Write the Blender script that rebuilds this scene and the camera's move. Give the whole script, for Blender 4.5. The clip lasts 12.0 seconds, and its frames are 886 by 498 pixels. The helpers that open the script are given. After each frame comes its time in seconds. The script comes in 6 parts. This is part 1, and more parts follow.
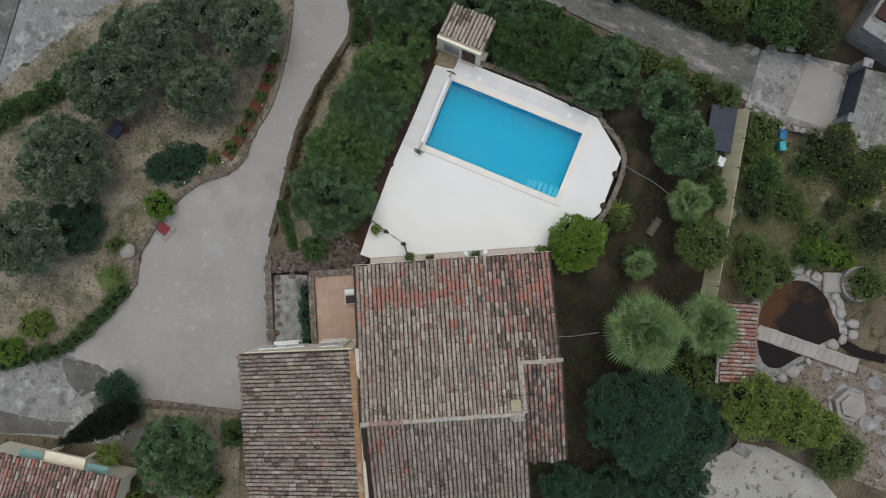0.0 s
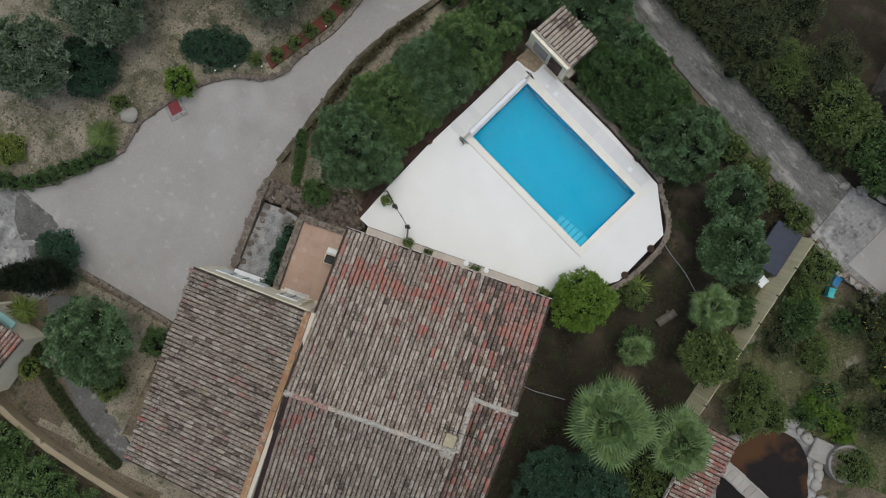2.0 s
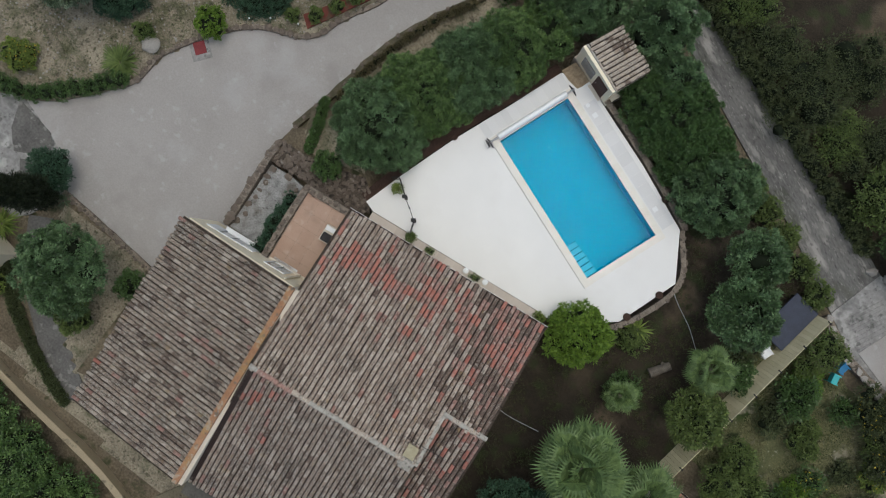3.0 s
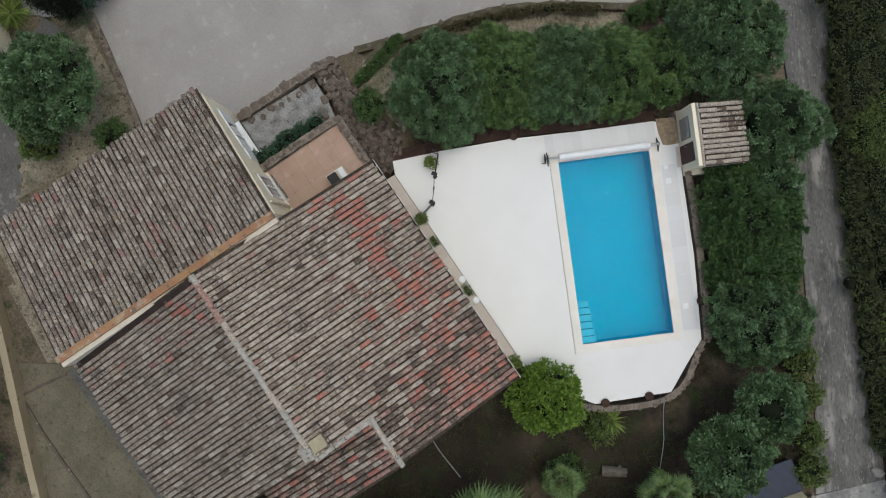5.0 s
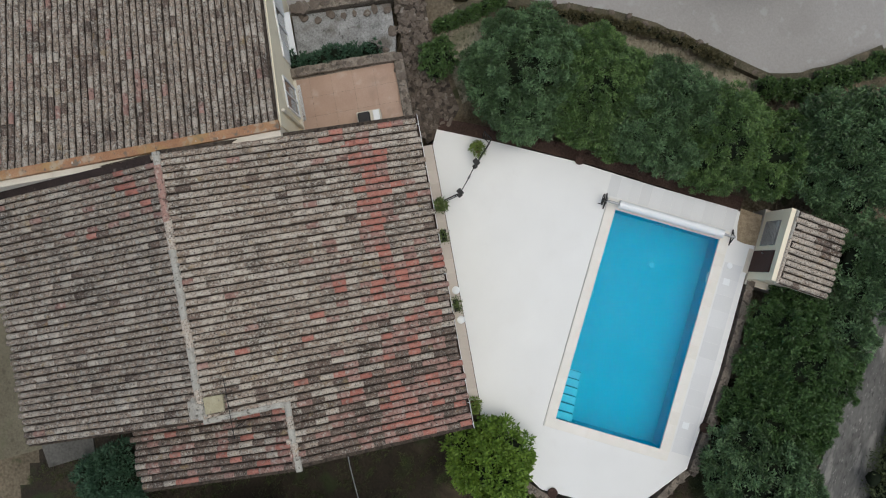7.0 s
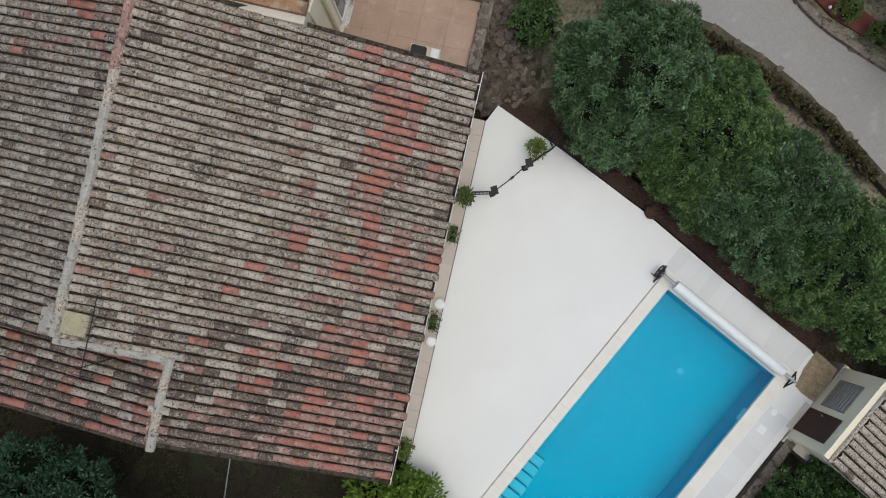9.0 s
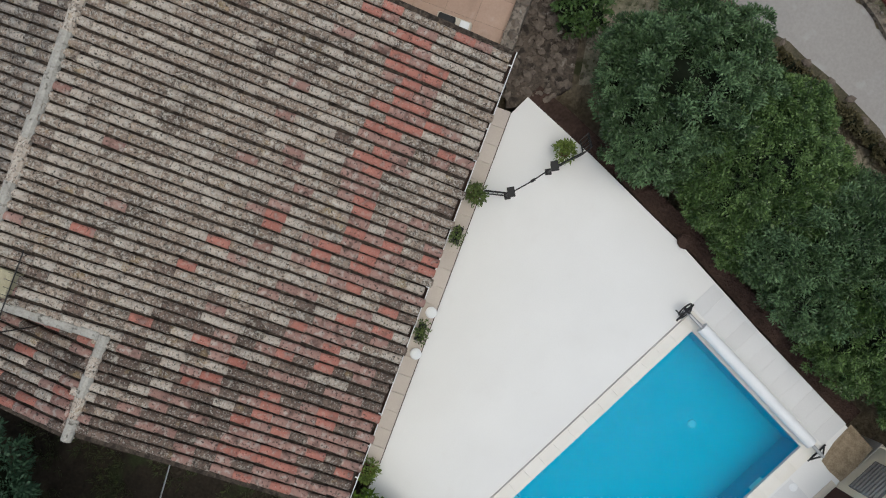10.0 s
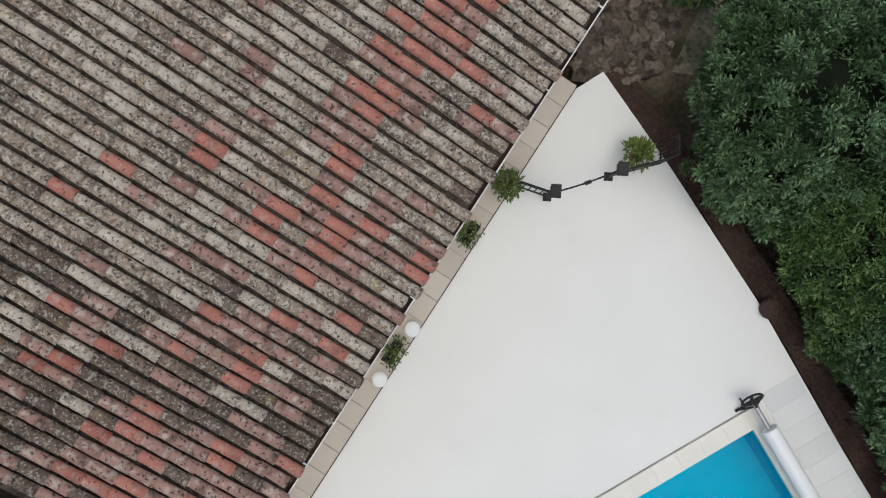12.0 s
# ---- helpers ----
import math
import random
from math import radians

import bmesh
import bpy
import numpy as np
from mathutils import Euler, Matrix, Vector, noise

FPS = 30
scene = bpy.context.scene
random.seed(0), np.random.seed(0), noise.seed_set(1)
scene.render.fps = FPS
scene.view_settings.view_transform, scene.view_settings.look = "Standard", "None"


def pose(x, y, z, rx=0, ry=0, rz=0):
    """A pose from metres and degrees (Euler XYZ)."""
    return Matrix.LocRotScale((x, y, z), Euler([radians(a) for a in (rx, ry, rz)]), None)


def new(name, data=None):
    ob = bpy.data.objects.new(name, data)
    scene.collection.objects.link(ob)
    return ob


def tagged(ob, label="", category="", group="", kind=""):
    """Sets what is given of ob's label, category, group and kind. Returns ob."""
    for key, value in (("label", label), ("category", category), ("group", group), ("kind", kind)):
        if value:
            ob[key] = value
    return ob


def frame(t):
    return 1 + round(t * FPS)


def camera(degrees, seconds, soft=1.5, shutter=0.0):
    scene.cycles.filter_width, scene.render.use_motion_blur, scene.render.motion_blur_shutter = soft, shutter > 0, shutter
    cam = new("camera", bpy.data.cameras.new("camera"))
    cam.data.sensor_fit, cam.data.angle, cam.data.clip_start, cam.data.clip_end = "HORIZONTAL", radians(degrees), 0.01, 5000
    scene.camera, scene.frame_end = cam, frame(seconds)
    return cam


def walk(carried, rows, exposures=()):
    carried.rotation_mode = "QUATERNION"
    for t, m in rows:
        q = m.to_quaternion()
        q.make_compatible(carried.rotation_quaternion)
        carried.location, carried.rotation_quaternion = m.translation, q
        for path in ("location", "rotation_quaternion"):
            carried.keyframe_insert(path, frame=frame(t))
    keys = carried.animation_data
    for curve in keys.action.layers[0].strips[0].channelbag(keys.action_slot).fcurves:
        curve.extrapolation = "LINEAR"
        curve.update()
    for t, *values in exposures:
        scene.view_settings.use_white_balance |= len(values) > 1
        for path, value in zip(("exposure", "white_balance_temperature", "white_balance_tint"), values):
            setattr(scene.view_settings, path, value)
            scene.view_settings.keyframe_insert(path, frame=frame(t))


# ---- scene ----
cam = camera(61.0, 12.0, soft=1.1)
# seconds, x, y, z, then turns about x, y and z
ROWS = [
    (0.0, 0.708, -0.919, 42.297, 0.969, 0.793, 1.949),
    (0.5, 0.761, -0.799, 41.437, 0.851, 0.779, 7.835),
    (1.0, 0.780, -0.681, 40.548, 0.733, 0.779, 13.675),
    (1.5, 0.735, -0.543, 39.648, 0.654, 0.799, 19.518),
    (2.0, 0.642, -0.407, 38.734, 0.581, 0.770, 25.324),
    (2.5, 0.525, -0.294, 37.802, 0.477, 0.773, 31.180),
    (3.0, 0.412, -0.173, 36.845, 0.399, 0.773, 37.143),
    (5.0, 0.277, -0.209, 32.627, 0.385, 0.887, 61.865),
    (5.5, 0.309, -0.325, 31.479, 0.531, 0.850, 68.093),
    (6.0, 0.315, -0.450, 30.228, 0.701, 0.776, 73.811),
    (6.5, 0.328, -0.538, 28.904, 0.861, 0.631, 79.614),
    (7.0, 0.350, -0.606, 27.580, 0.996, 0.460, 85.630),
    (9.0, 0.016, -0.650, 21.633, 0.525, 0.403, 108.725),
    (9.5, -0.039, -0.625, 20.215, 0.578, 0.582, 113.691),
    (10.0, -0.082, -0.584, 18.977, 0.611, 0.715, 116.493),
    (10.5, -0.072, -0.583, 17.866, 0.591, 0.819, 117.974),
    (11.0, -0.068, -0.631, 16.654, 0.607, 0.883, 120.534),
    (11.5, -0.097, -0.647, 15.361, 0.651, 0.882, 124.415),
    (12.0, -0.103, -0.656, 14.032, 0.688, 0.880, 128.921),
]
walk(cam, [(t, pose(x, y, z, rx, ry, rz)) for t, x, y, z, rx, ry, rz in ROWS], exposures=[(0.0, -0.27, 6100, 2), (12.0, -0.25, 6100, 2)])

# ---- light ----
world = bpy.data.worlds.new("overcast_sky")
scene.world = world
world.use_nodes = True
wn = world.node_tree.nodes
sky = wn.new("ShaderNodeTexSky")
sky.sky_type, sky.sun_disc = "NISHITA", False
sky.sun_elevation, sky.sun_rotation = radians(80), radians(12)
sky.dust_density, sky.air_density, sky.ozone_density = 6.0, 0.8, 0.3
SKY_STRENGTH, SUN_STRENGTH = 0.14, 0.6
wn["Background"].inputs[1].default_value = SKY_STRENGTH
world.node_tree.links.new(sky.outputs[0], wn["Background"].inputs[0])
sun = new("sun", bpy.data.lights.new("sun", "SUN"))
sun.data.energy, sun.data.angle, sun.data.color = SUN_STRENGTH, radians(140), (1.0, 0.97, 0.92)
sun.matrix_world = pose(0, 0, 60, 10, 0, 168)


# ---- materials ----
def material(name, dark, light, scale=6.0, fine=60.0, rough=0.85, bump=0.3, spots=None, spot_scale=12.0, spot_at=0.58,
             rand="", rand_amount=0.5, metallic=0.0, fine_amount=0.5, depth=0.02, layers=(), gloss=0.3, along=None):
    """Two-scale noise between two colours, stains of further colours, spread by piece, grain drawn out along a direction."""
    m = bpy.data.materials.new(name)
    m.use_nodes = True
    n, l = m.node_tree.nodes, m.node_tree.links
    b = n["Principled BSDF"]
    b.inputs["Roughness"].default_value, b.inputs["Metallic"].default_value = rough, metallic
    b.inputs["Specular IOR Level"].default_value = gloss
    geo = n.new("ShaderNodeNewGeometry")
    where = geo.outputs["Position"]
    if along:
        turn = n.new("ShaderNodeMapping")
        turn.inputs["Rotation"].default_value = (0, 0, radians(-along[0]))
        squeeze = n.new("ShaderNodeMapping")
        squeeze.inputs["Scale"].default_value = (along[1], 1, 1)
        l.new(where, turn.inputs[0])
        l.new(turn.outputs[0], squeeze.inputs[0])
        where = squeeze.outputs[0]

    def noise_at(s, detail=4.0):
        t = n.new("ShaderNodeTexNoise")
        t.inputs["Scale"].default_value, t.inputs["Detail"].default_value = s, detail
        l.new(where, t.inputs["Vector"])
        return t.outputs[0]

    def maths(op, a, c):
        k = n.new("ShaderNodeMath")
        k.operation, k.use_clamp = op, op != "SUBTRACT"
        for i, v in enumerate((a, c)):
            if isinstance(v, (int, float)):
                k.inputs[i].default_value = v
            else:
                l.new(v, k.inputs[i])
        return k.outputs[0]

    def stretch(v, lo, hi):
        k = n.new("ShaderNodeMapRange")
        k.inputs[1].default_value, k.inputs[2].default_value = lo, hi
        l.new(v, k.inputs[0])
        return k.outputs[0]

    big, small = noise_at(scale), noise_at(fine)
    f = maths("ADD", maths("MULTIPLY", stretch(big, 0.3, 0.7), 1 - fine_amount), maths("MULTIPLY", stretch(small, 0.3, 0.7), fine_amount))
    if rand:
        if rand == "object":
            r = n.new("ShaderNodeObjectInfo").outputs["Random"]
        else:
            r = geo.outputs["Random Per Island"]
        f = maths("ADD", maths("MULTIPLY", f, 1 - rand_amount), maths("MULTIPLY", r, rand_amount))

    def blend(k, a, c):
        mix = n.new("ShaderNodeMix")
        mix.data_type = "RGBA"
        l.new(k, mix.inputs[0])
        for i, v in ((6, a), (7, c)):
            if isinstance(v, tuple):
                mix.inputs[i].default_value = (*v, 1)
            else:
                l.new(v, mix.inputs[i])
        return mix.outputs[2]

    colour = blend(f, dark, light)
    if spots:
        colour = blend(stretch(noise_at(spot_scale, 6.0), spot_at, spot_at + 0.1), colour, spots)
    for c_, s_, at, soft_, amount in layers:
        colour = blend(maths("MULTIPLY", stretch(noise_at(s_, 8.0), at, at + soft_), amount), colour, c_)
    l.new(colour, b.inputs["Base Color"])
    if bump:
        bp = n.new("ShaderNodeBump")
        bp.inputs["Strength"].default_value, bp.inputs["Distance"].default_value = bump, depth
        l.new(small, bp.inputs["Height"])
        l.new(bp.outputs[0], b.inputs["Normal"])
    return m


SOIL = material("dry_soil", (0.045, 0.036, 0.024), (0.21, 0.175, 0.12), 0.45, 9.0, 0.95, 0.8, (0.05, 0.055, 0.025), 1.3, 0.56, depth=0.06)
GRASS = material("sparse_grass", (0.025, 0.036, 0.011), (0.17, 0.17, 0.085), 0.7, 14.0, 0.95, 0.8, (0.04, 0.062, 0.017), 0.8, 0.5, depth=0.06, layers=(((0.34, 0.31, 0.235), 1.1, 0.57, 0.08, 0.65), ((0.02, 0.026, 0.011), 1.6, 0.56, 0.1, 0.75), ((0.40, 0.38, 0.32), 5.0, 0.62, 0.05, 0.5)))
BARE = material("pale_garden_soil", (0.095, 0.08, 0.057), (0.38, 0.34, 0.255), 0.8, 12.0, 0.95, 0.8, depth=0.06, layers=(((0.055, 0.05, 0.032), 4.5, 0.56, 0.1, 0.7), ((0.075, 0.085, 0.04), 1.0, 0.54, 0.12, 0.6), ((0.06, 0.07, 0.028), 9.0, 0.6, 0.06, 0.7)))
# dark soil with the shade under trees put into its colour
DARK_SOIL = material("dark_soil_with_tree_shade", (0.014, 0.011, 0.008), (0.05, 0.04, 0.027), 0.7, 12.0, 0.95, 0.8, depth=0.06, layers=(((0.14, 0.11, 0.075), 0.35, 0.54, 0.14, 0.65), ((0.03, 0.045, 0.015), 0.9, 0.54, 0.1, 0.7)))
CONCRETE = material("worn_concrete", (0.285, 0.27, 0.255), (0.365, 0.35, 0.335), 0.3, 14.0, 0.9, 0.3, layers=(((0.45, 0.452, 0.46), 0.35, 0.54, 0.2, 0.45), ((0.225, 0.21, 0.195), 0.5, 0.56, 0.2, 0.45), ((0.47, 0.475, 0.48), 2.2, 0.61, 0.1, 0.3)))
OLD_CONCRETE = material("grey_old_concrete", (0.15, 0.15, 0.145), (0.34, 0.335, 0.325), 0.5, 6.0, 0.9, 0.4, layers=(((0.46, 0.455, 0.44), 1.4, 0.55, 0.1, 0.6), ((0.09, 0.09, 0.085), 1.0, 0.56, 0.1, 0.6), ((0.07, 0.07, 0.066), 3.2, 0.6, 0.06, 0.6)))
ROAD = material("gravelly_road", (0.088, 0.087, 0.083), (0.19, 0.186, 0.177), 0.9, 11.0, 0.95, 0.8, (0.30, 0.29, 0.27), 1.2, 0.57, depth=0.05, along=(-24, 0.34), layers=(((0.06, 0.06, 0.055), 1.4, 0.57, 0.1, 0.5), ((0.38, 0.37, 0.345), 2.0, 0.6, 0.08, 0.45), ((0.07, 0.08, 0.048), 0.7, 0.6, 0.08, 0.45), ((0.045, 0.045, 0.042), 9.0, 0.6, 0.05, 0.55), ((0.36, 0.35, 0.33), 14.0, 0.62, 0.05, 0.5)))
DECK = material("white_deck_paving", (0.735, 0.735, 0.72), (0.805, 0.805, 0.79), 0.35, 30.0, 0.8, 0.08, layers=(((0.70, 0.69, 0.67), 0.45, 0.52, 0.25, 0.5), ((0.69, 0.67, 0.64), 1.6, 0.62, 0.2, 0.3)), fine_amount=0.25)
DECK_GREY = material("greyed_deck_paving", (0.635, 0.64, 0.64), (0.74, 0.747, 0.75), 0.8, 25.0, 0.8, 0.1, rand="object", rand_amount=0.5)
COPING = material("cream_coping_stone", (0.72, 0.69, 0.62), (0.82, 0.80, 0.75), 3.0, 50.0, 0.7, 0.1, rand="object", rand_amount=0.4)
LINER = material("blue_pool_liner", (0.003, 0.42, 0.575), (0.004, 0.455, 0.62), 0.4, 8.0, 0.9, 0.0, gloss=0.02)
STEP_BLUE = material("pale_blue_pool_step", (0.12, 0.52, 0.68), (0.15, 0.56, 0.72), 2.0, 20.0, 0.5, 0.0)
# earth brown, deepened to carry the hedge's shadow at the deck edge
EARTH = material("red_brown_earth", (0.026, 0.016, 0.012), (0.085, 0.052, 0.04), 1.5, 14.0, 0.95, 0.8, depth=0.05)
STONE = material("rough_brown_stone", (0.045, 0.037, 0.03), (0.20, 0.165, 0.135), 2.5, 18.0, 0.95, 0.8, (0.27, 0.25, 0.22), 5.0, 0.62, rand="island", depth=0.04)
PALE_STONE = material("pale_rounded_stone", (0.17, 0.165, 0.15), (0.42, 0.40, 0.37), 1.5, 14.0, 0.9, 0.6, (0.10, 0.095, 0.08), 2.5, 0.62, rand="island", depth=0.04)
BED_EDGE = material("mossy_edging", (0.035, 0.04, 0.02), (0.15, 0.125, 0.09), 1.6, 16.0, 0.95, 0.8, depth=0.04)
RED_GRAVEL = material("red_brick_gravel", (0.09, 0.028, 0.022), (0.21, 0.065, 0.05), 2.0, 26.0, 0.95, 0.6, (0.10, 0.075, 0.05), 2.0, 0.55)
TILE_GREY = material("lichened_roof_tile", (0.25, 0.183, 0.14), (0.475, 0.387, 0.305), 5.0, 30.0, 0.95, 0.9, rand="island", rand_amount=0.45, layers=(((0.06, 0.046, 0.037), 1.0, 0.5, 0.18, 0.6), ((0.085, 0.066, 0.053), 5.0, 0.52, 0.14, 0.6), ((0.56, 0.515, 0.435), 9.0, 0.52, 0.10, 0.7), ((0.07, 0.058, 0.047), 17.0, 0.51, 0.09, 0.6), ((0.38, 0.27, 0.12), 2.6, 0.62, 0.10, 0.5), ((0.62, 0.60, 0.54), 27.0, 0.55, 0.06, 0.6), ((0.03, 0.025, 0.02), 21.0, 0.60, 0.05, 0.85)))
TILE_PALE = material("pale_lichened_roof_tile", (0.35, 0.285, 0.228), (0.615, 0.535, 0.445), 5.0, 30.0, 0.95, 0.9, rand="island", rand_amount=0.45, layers=(((0.06, 0.046, 0.037), 1.0, 0.55, 0.2, 0.35), ((0.085, 0.066, 0.053), 5.0, 0.56, 0.14, 0.6), ((0.56, 0.515, 0.435), 9.0, 0.52, 0.10, 0.7), ((0.07, 0.058, 0.047), 17.0, 0.54, 0.09, 0.6), ((0.38, 0.27, 0.12), 2.6, 0.62, 0.10, 0.5), ((0.62, 0.60, 0.54), 27.0, 0.55, 0.06, 0.6), ((0.03, 0.025, 0.02), 21.0, 0.60, 0.05, 0.85)))
TILE_DARK = material("dark_mossy_roof_tile", (0.13, 0.092, 0.072), (0.25, 0.182, 0.145), 5.0, 30.0, 0.95, 0.9, rand="island", rand_amount=0.45, layers=(((0.06, 0.046, 0.037), 1.0, 0.5, 0.18, 0.6), ((0.085, 0.066, 0.053), 5.0, 0.52, 0.14, 0.6), ((0.56, 0.515, 0.435), 9.0, 0.56, 0.11, 0.55), ((0.07, 0.058, 0.047), 17.0, 0.51, 0.09, 0.6), ((0.38, 0.27, 0.12), 2.6, 0.62, 0.10, 0.5), ((0.62, 0.60, 0.54), 27.0, 0.57, 0.06, 0.45), ((0.03, 0.025, 0.02), 21.0, 0.60, 0.05, 0.85)))
TILE_RED = material("red_clay_roof_tile", (0.29, 0.105, 0.08), (0.56, 0.255, 0.195), 5.0, 40.0, 0.9, 0.6, rand="island", rand_amount=0.6, layers=(((0.12, 0.07, 0.058), 4.0, 0.53, 0.16, 0.65), ((0.48, 0.385, 0.33), 8.0, 0.54, 0.14, 0.5), ((0.055, 0.04, 0.034), 19.0, 0.59, 0.07, 0.75), ((0.54, 0.50, 0.45), 30.0, 0.61, 0.07, 0.5)))
TILE_OCHRE = material("ochre_lichened_roof_tile", (0.22, 0.12, 0.06), (0.42, 0.25, 0.12), 5.0, 34.0, 0.9, 0.4, rand="island", rand_amount=0.5, layers=(((0.36, 0.34, 0.29), 8.0, 0.52, 0.12, 0.7), ((0.07, 0.055, 0.045), 14.0, 0.56, 0.08, 0.8)))
TILE_PINK = material("faded_pink_roof_tile", (0.26, 0.145, 0.118), (0.47, 0.30, 0.25), 5.0, 40.0, 0.95, 0.7, rand="island", rand_amount=0.5, layers=(((0.085, 0.056, 0.046), 5.0, 0.52, 0.16, 0.75), ((0.54, 0.485, 0.42), 9.0, 0.52, 0.13, 0.65), ((0.04, 0.032, 0.027), 19.0, 0.57, 0.07, 0.8)))
# channel tiles, far darker than the cover tiles over them
CHANNEL = material("dark_channel_tile", (0.028, 0.022, 0.018), (0.125, 0.10, 0.08), 5.0, 26.0, 0.95, 0.6, layers=(((0.018, 0.015, 0.012), 9.0, 0.5, 0.1, 0.7), ((0.26, 0.23, 0.19), 15.0, 0.62, 0.06, 0.4)))
MORTAR = material("lichened_ridge_mortar", (0.22, 0.205, 0.18), (0.56, 0.54, 0.48), 4.0, 24.0, 0.95, 0.6, (0.14, 0.13, 0.11), 9.0, 0.58, rand="island", rand_amount=0.3)
RENDER_CREAM = material("cream_rendered_wall", (0.78, 0.71, 0.54), (0.86, 0.79, 0.62), 1.2, 30.0, 0.9, 0.15, layers=(((0.60, 0.53, 0.40), 1.5, 0.58, 0.14, 0.5),))
RENDER_PALE = material("pale_render", (0.56, 0.51, 0.43), (0.70, 0.65, 0.55), 1.5, 30.0, 0.9, 0.2)
VERGE = material("ochre_painted_verge", (0.25, 0.12, 0.065), (0.42, 0.25, 0.14), 2.0, 25.0, 0.9, 0.3, (0.16, 0.13, 0.10), 5.0, 0.56, layers=(((0.36, 0.24, 0.10), 1.1, 0.55, 0.1, 0.6), ((0.40, 0.36, 0.28), 3.0, 0.56, 0.08, 0.6)))
WHITE_PAINT = material("white_paint", (0.72, 0.73, 0.73), (0.82, 0.83, 0.83), 3.0, 40.0, 0.5, 0.05)
WHITE_PLASTIC = material("white_plastic", (0.74, 0.76, 0.77), (0.84, 0.86, 0.87), 2.0, 30.0, 0.45, 0.03)
BLACK_METAL = material("black_iron", (0.012, 0.012, 0.013), (0.03, 0.03, 0.03), 6.0, 50.0, 0.6, 0.1)
GREY_METAL = material("galvanised_metal", (0.33, 0.34, 0.35), (0.48, 0.49, 0.5), 6.0, 50.0, 0.4, 0.1, metallic=0.8)
TERRACOTTA = material("terracotta_floor_tile", (0.36, 0.245, 0.185), (0.46, 0.335, 0.26), 2.0, 24.0, 0.85, 0.2, rand="object", rand_amount=0.3, layers=(((0.50, 0.41, 0.34), 2.5, 0.58, 0.12, 0.5), ((0.25, 0.18, 0.14), 1.2, 0.58, 0.12, 0.5)))
BEIGE_TILE = material("beige_cap_tile", (0.46, 0.405, 0.355), (0.60, 0.54, 0.485), 2.0, 30.0, 0.85, 0.2, rand="object", rand_amount=0.4)
WOOD = material("weathered_wood", (0.44, 0.415, 0.26), (0.68, 0.64, 0.45), 1.5, 22.0, 0.9, 0.4, rand="object", rand_amount=0.4)
BROWN_WOOD = material("dark_brown_wood", (0.035, 0.014, 0.01), (0.065, 0.026, 0.02), 3.0, 30.0, 0.7, 0.2)
BARK = material("olive_bark", (0.07, 0.06, 0.05), (0.2, 0.18, 0.15), 4.0, 24.0, 0.95, 0.8, depth=0.04)
PLANK_PALE = material("pale_grey_plank", (0.27, 0.25, 0.23), (0.46, 0.44, 0.41), 2.0, 22.0, 0.9, 0.4, rand="object", rand_amount=0.5)
RED_PAINT = material("faded_red_paint", (0.15, 0.025, 0.03), (0.23, 0.045, 0.048), 4.0, 30.0, 0.7, 0.15)
BLUE_TARP = material("dark_blue_sheet", (0.022, 0.03, 0.05), (0.04, 0.05, 0.085), 3.0, 20.0, 0.5, 0.2)
BLUE_PLASTIC = material("blue_plastic", (0.02, 0.16, 0.33), (0.03, 0.2, 0.4), 3.0, 20.0, 0.4, 0.05)
TEAL_PLASTIC = material("turquoise_plastic", (0.06, 0.42, 0.45), (0.09, 0.5, 0.52), 3.0, 20.0, 0.45, 0.05)
ROCK_BANK = material("brown_stony_bank", (0.035, 0.028, 0.022), (0.15, 0.122, 0.098), 2.0, 16.0, 0.95, 0.8, depth=0.06, layers=(((0.02, 0.017, 0.014), 4.0, 0.54, 0.08, 0.8), ((0.24, 0.21, 0.18), 6.0, 0.62, 0.06, 0.6)))
STONE_WALL = material("patchy_stone_wall", (0.10, 0.085, 0.07), (0.31, 0.265, 0.215), 2.5, 18.0, 0.95, 0.8, depth=0.05, layers=(((0.035, 0.03, 0.025), 6.0, 0.55, 0.08, 0.7), ((0.32, 0.30, 0.27), 8.0, 0.64, 0.06, 0.6)))
GREY_GRAVEL = material("grey_gravel", (0.12, 0.12, 0.115), (0.42, 0.42, 0.41), 2.5, 18.0, 0.95, 0.8, depth=0.03, layers=(((0.10, 0.08, 0.06), 1.2, 0.54, 0.12, 0.7), ((0.05, 0.045, 0.04), 9.0, 0.62, 0.05, 0.7)))


def leaf_material(name, dark, light, rough=0.45, gloss=0.2):
    # noise about as wide as a spray makes paler and darker clumps
    return material(name, dark, light, 2.6, 7.0, rough, 0.0, rand="island", rand_amount=0.45, fine_amount=0.5, gloss=gloss)


OLIVE_LEAF = leaf_material("olive_leaf", (0.010, 0.023, 0.011), (0.17, 0.23, 0.135), 0.45)
HEDGE_LEAF = leaf_material("hedge_leaf", (0.006, 0.021, 0.005), (0.122, 0.21, 0.06), 0.35, 0.4)
PITTO_LEAF = leaf_material("blue_green_hedge_leaf", (0.004, 0.014, 0.005), (0.115, 0.195, 0.078), 0.36, 0.4)
CYPRESS_LEAF = leaf_material("cypress_leaf", (0.008, 0.012, 0.006), (0.032, 0.042, 0.022))
DARK_LEAF = leaf_material("dark_evergreen_leaf", (0.014, 0.034, 0.02), (0.075, 0.145, 0.085))
LEMON_LEAF = leaf_material("citrus_leaf", (0.04, 0.09, 0.012), (0.21, 0.32, 0.05))
# paler copies of the leaf colours, painting sprays that catch the light
PITTO_LIT = leaf_material("pale_blue_green_lit_leaf", (0.024, 0.058, 0.026), (0.23, 0.36, 0.17), 0.4, 0.3)
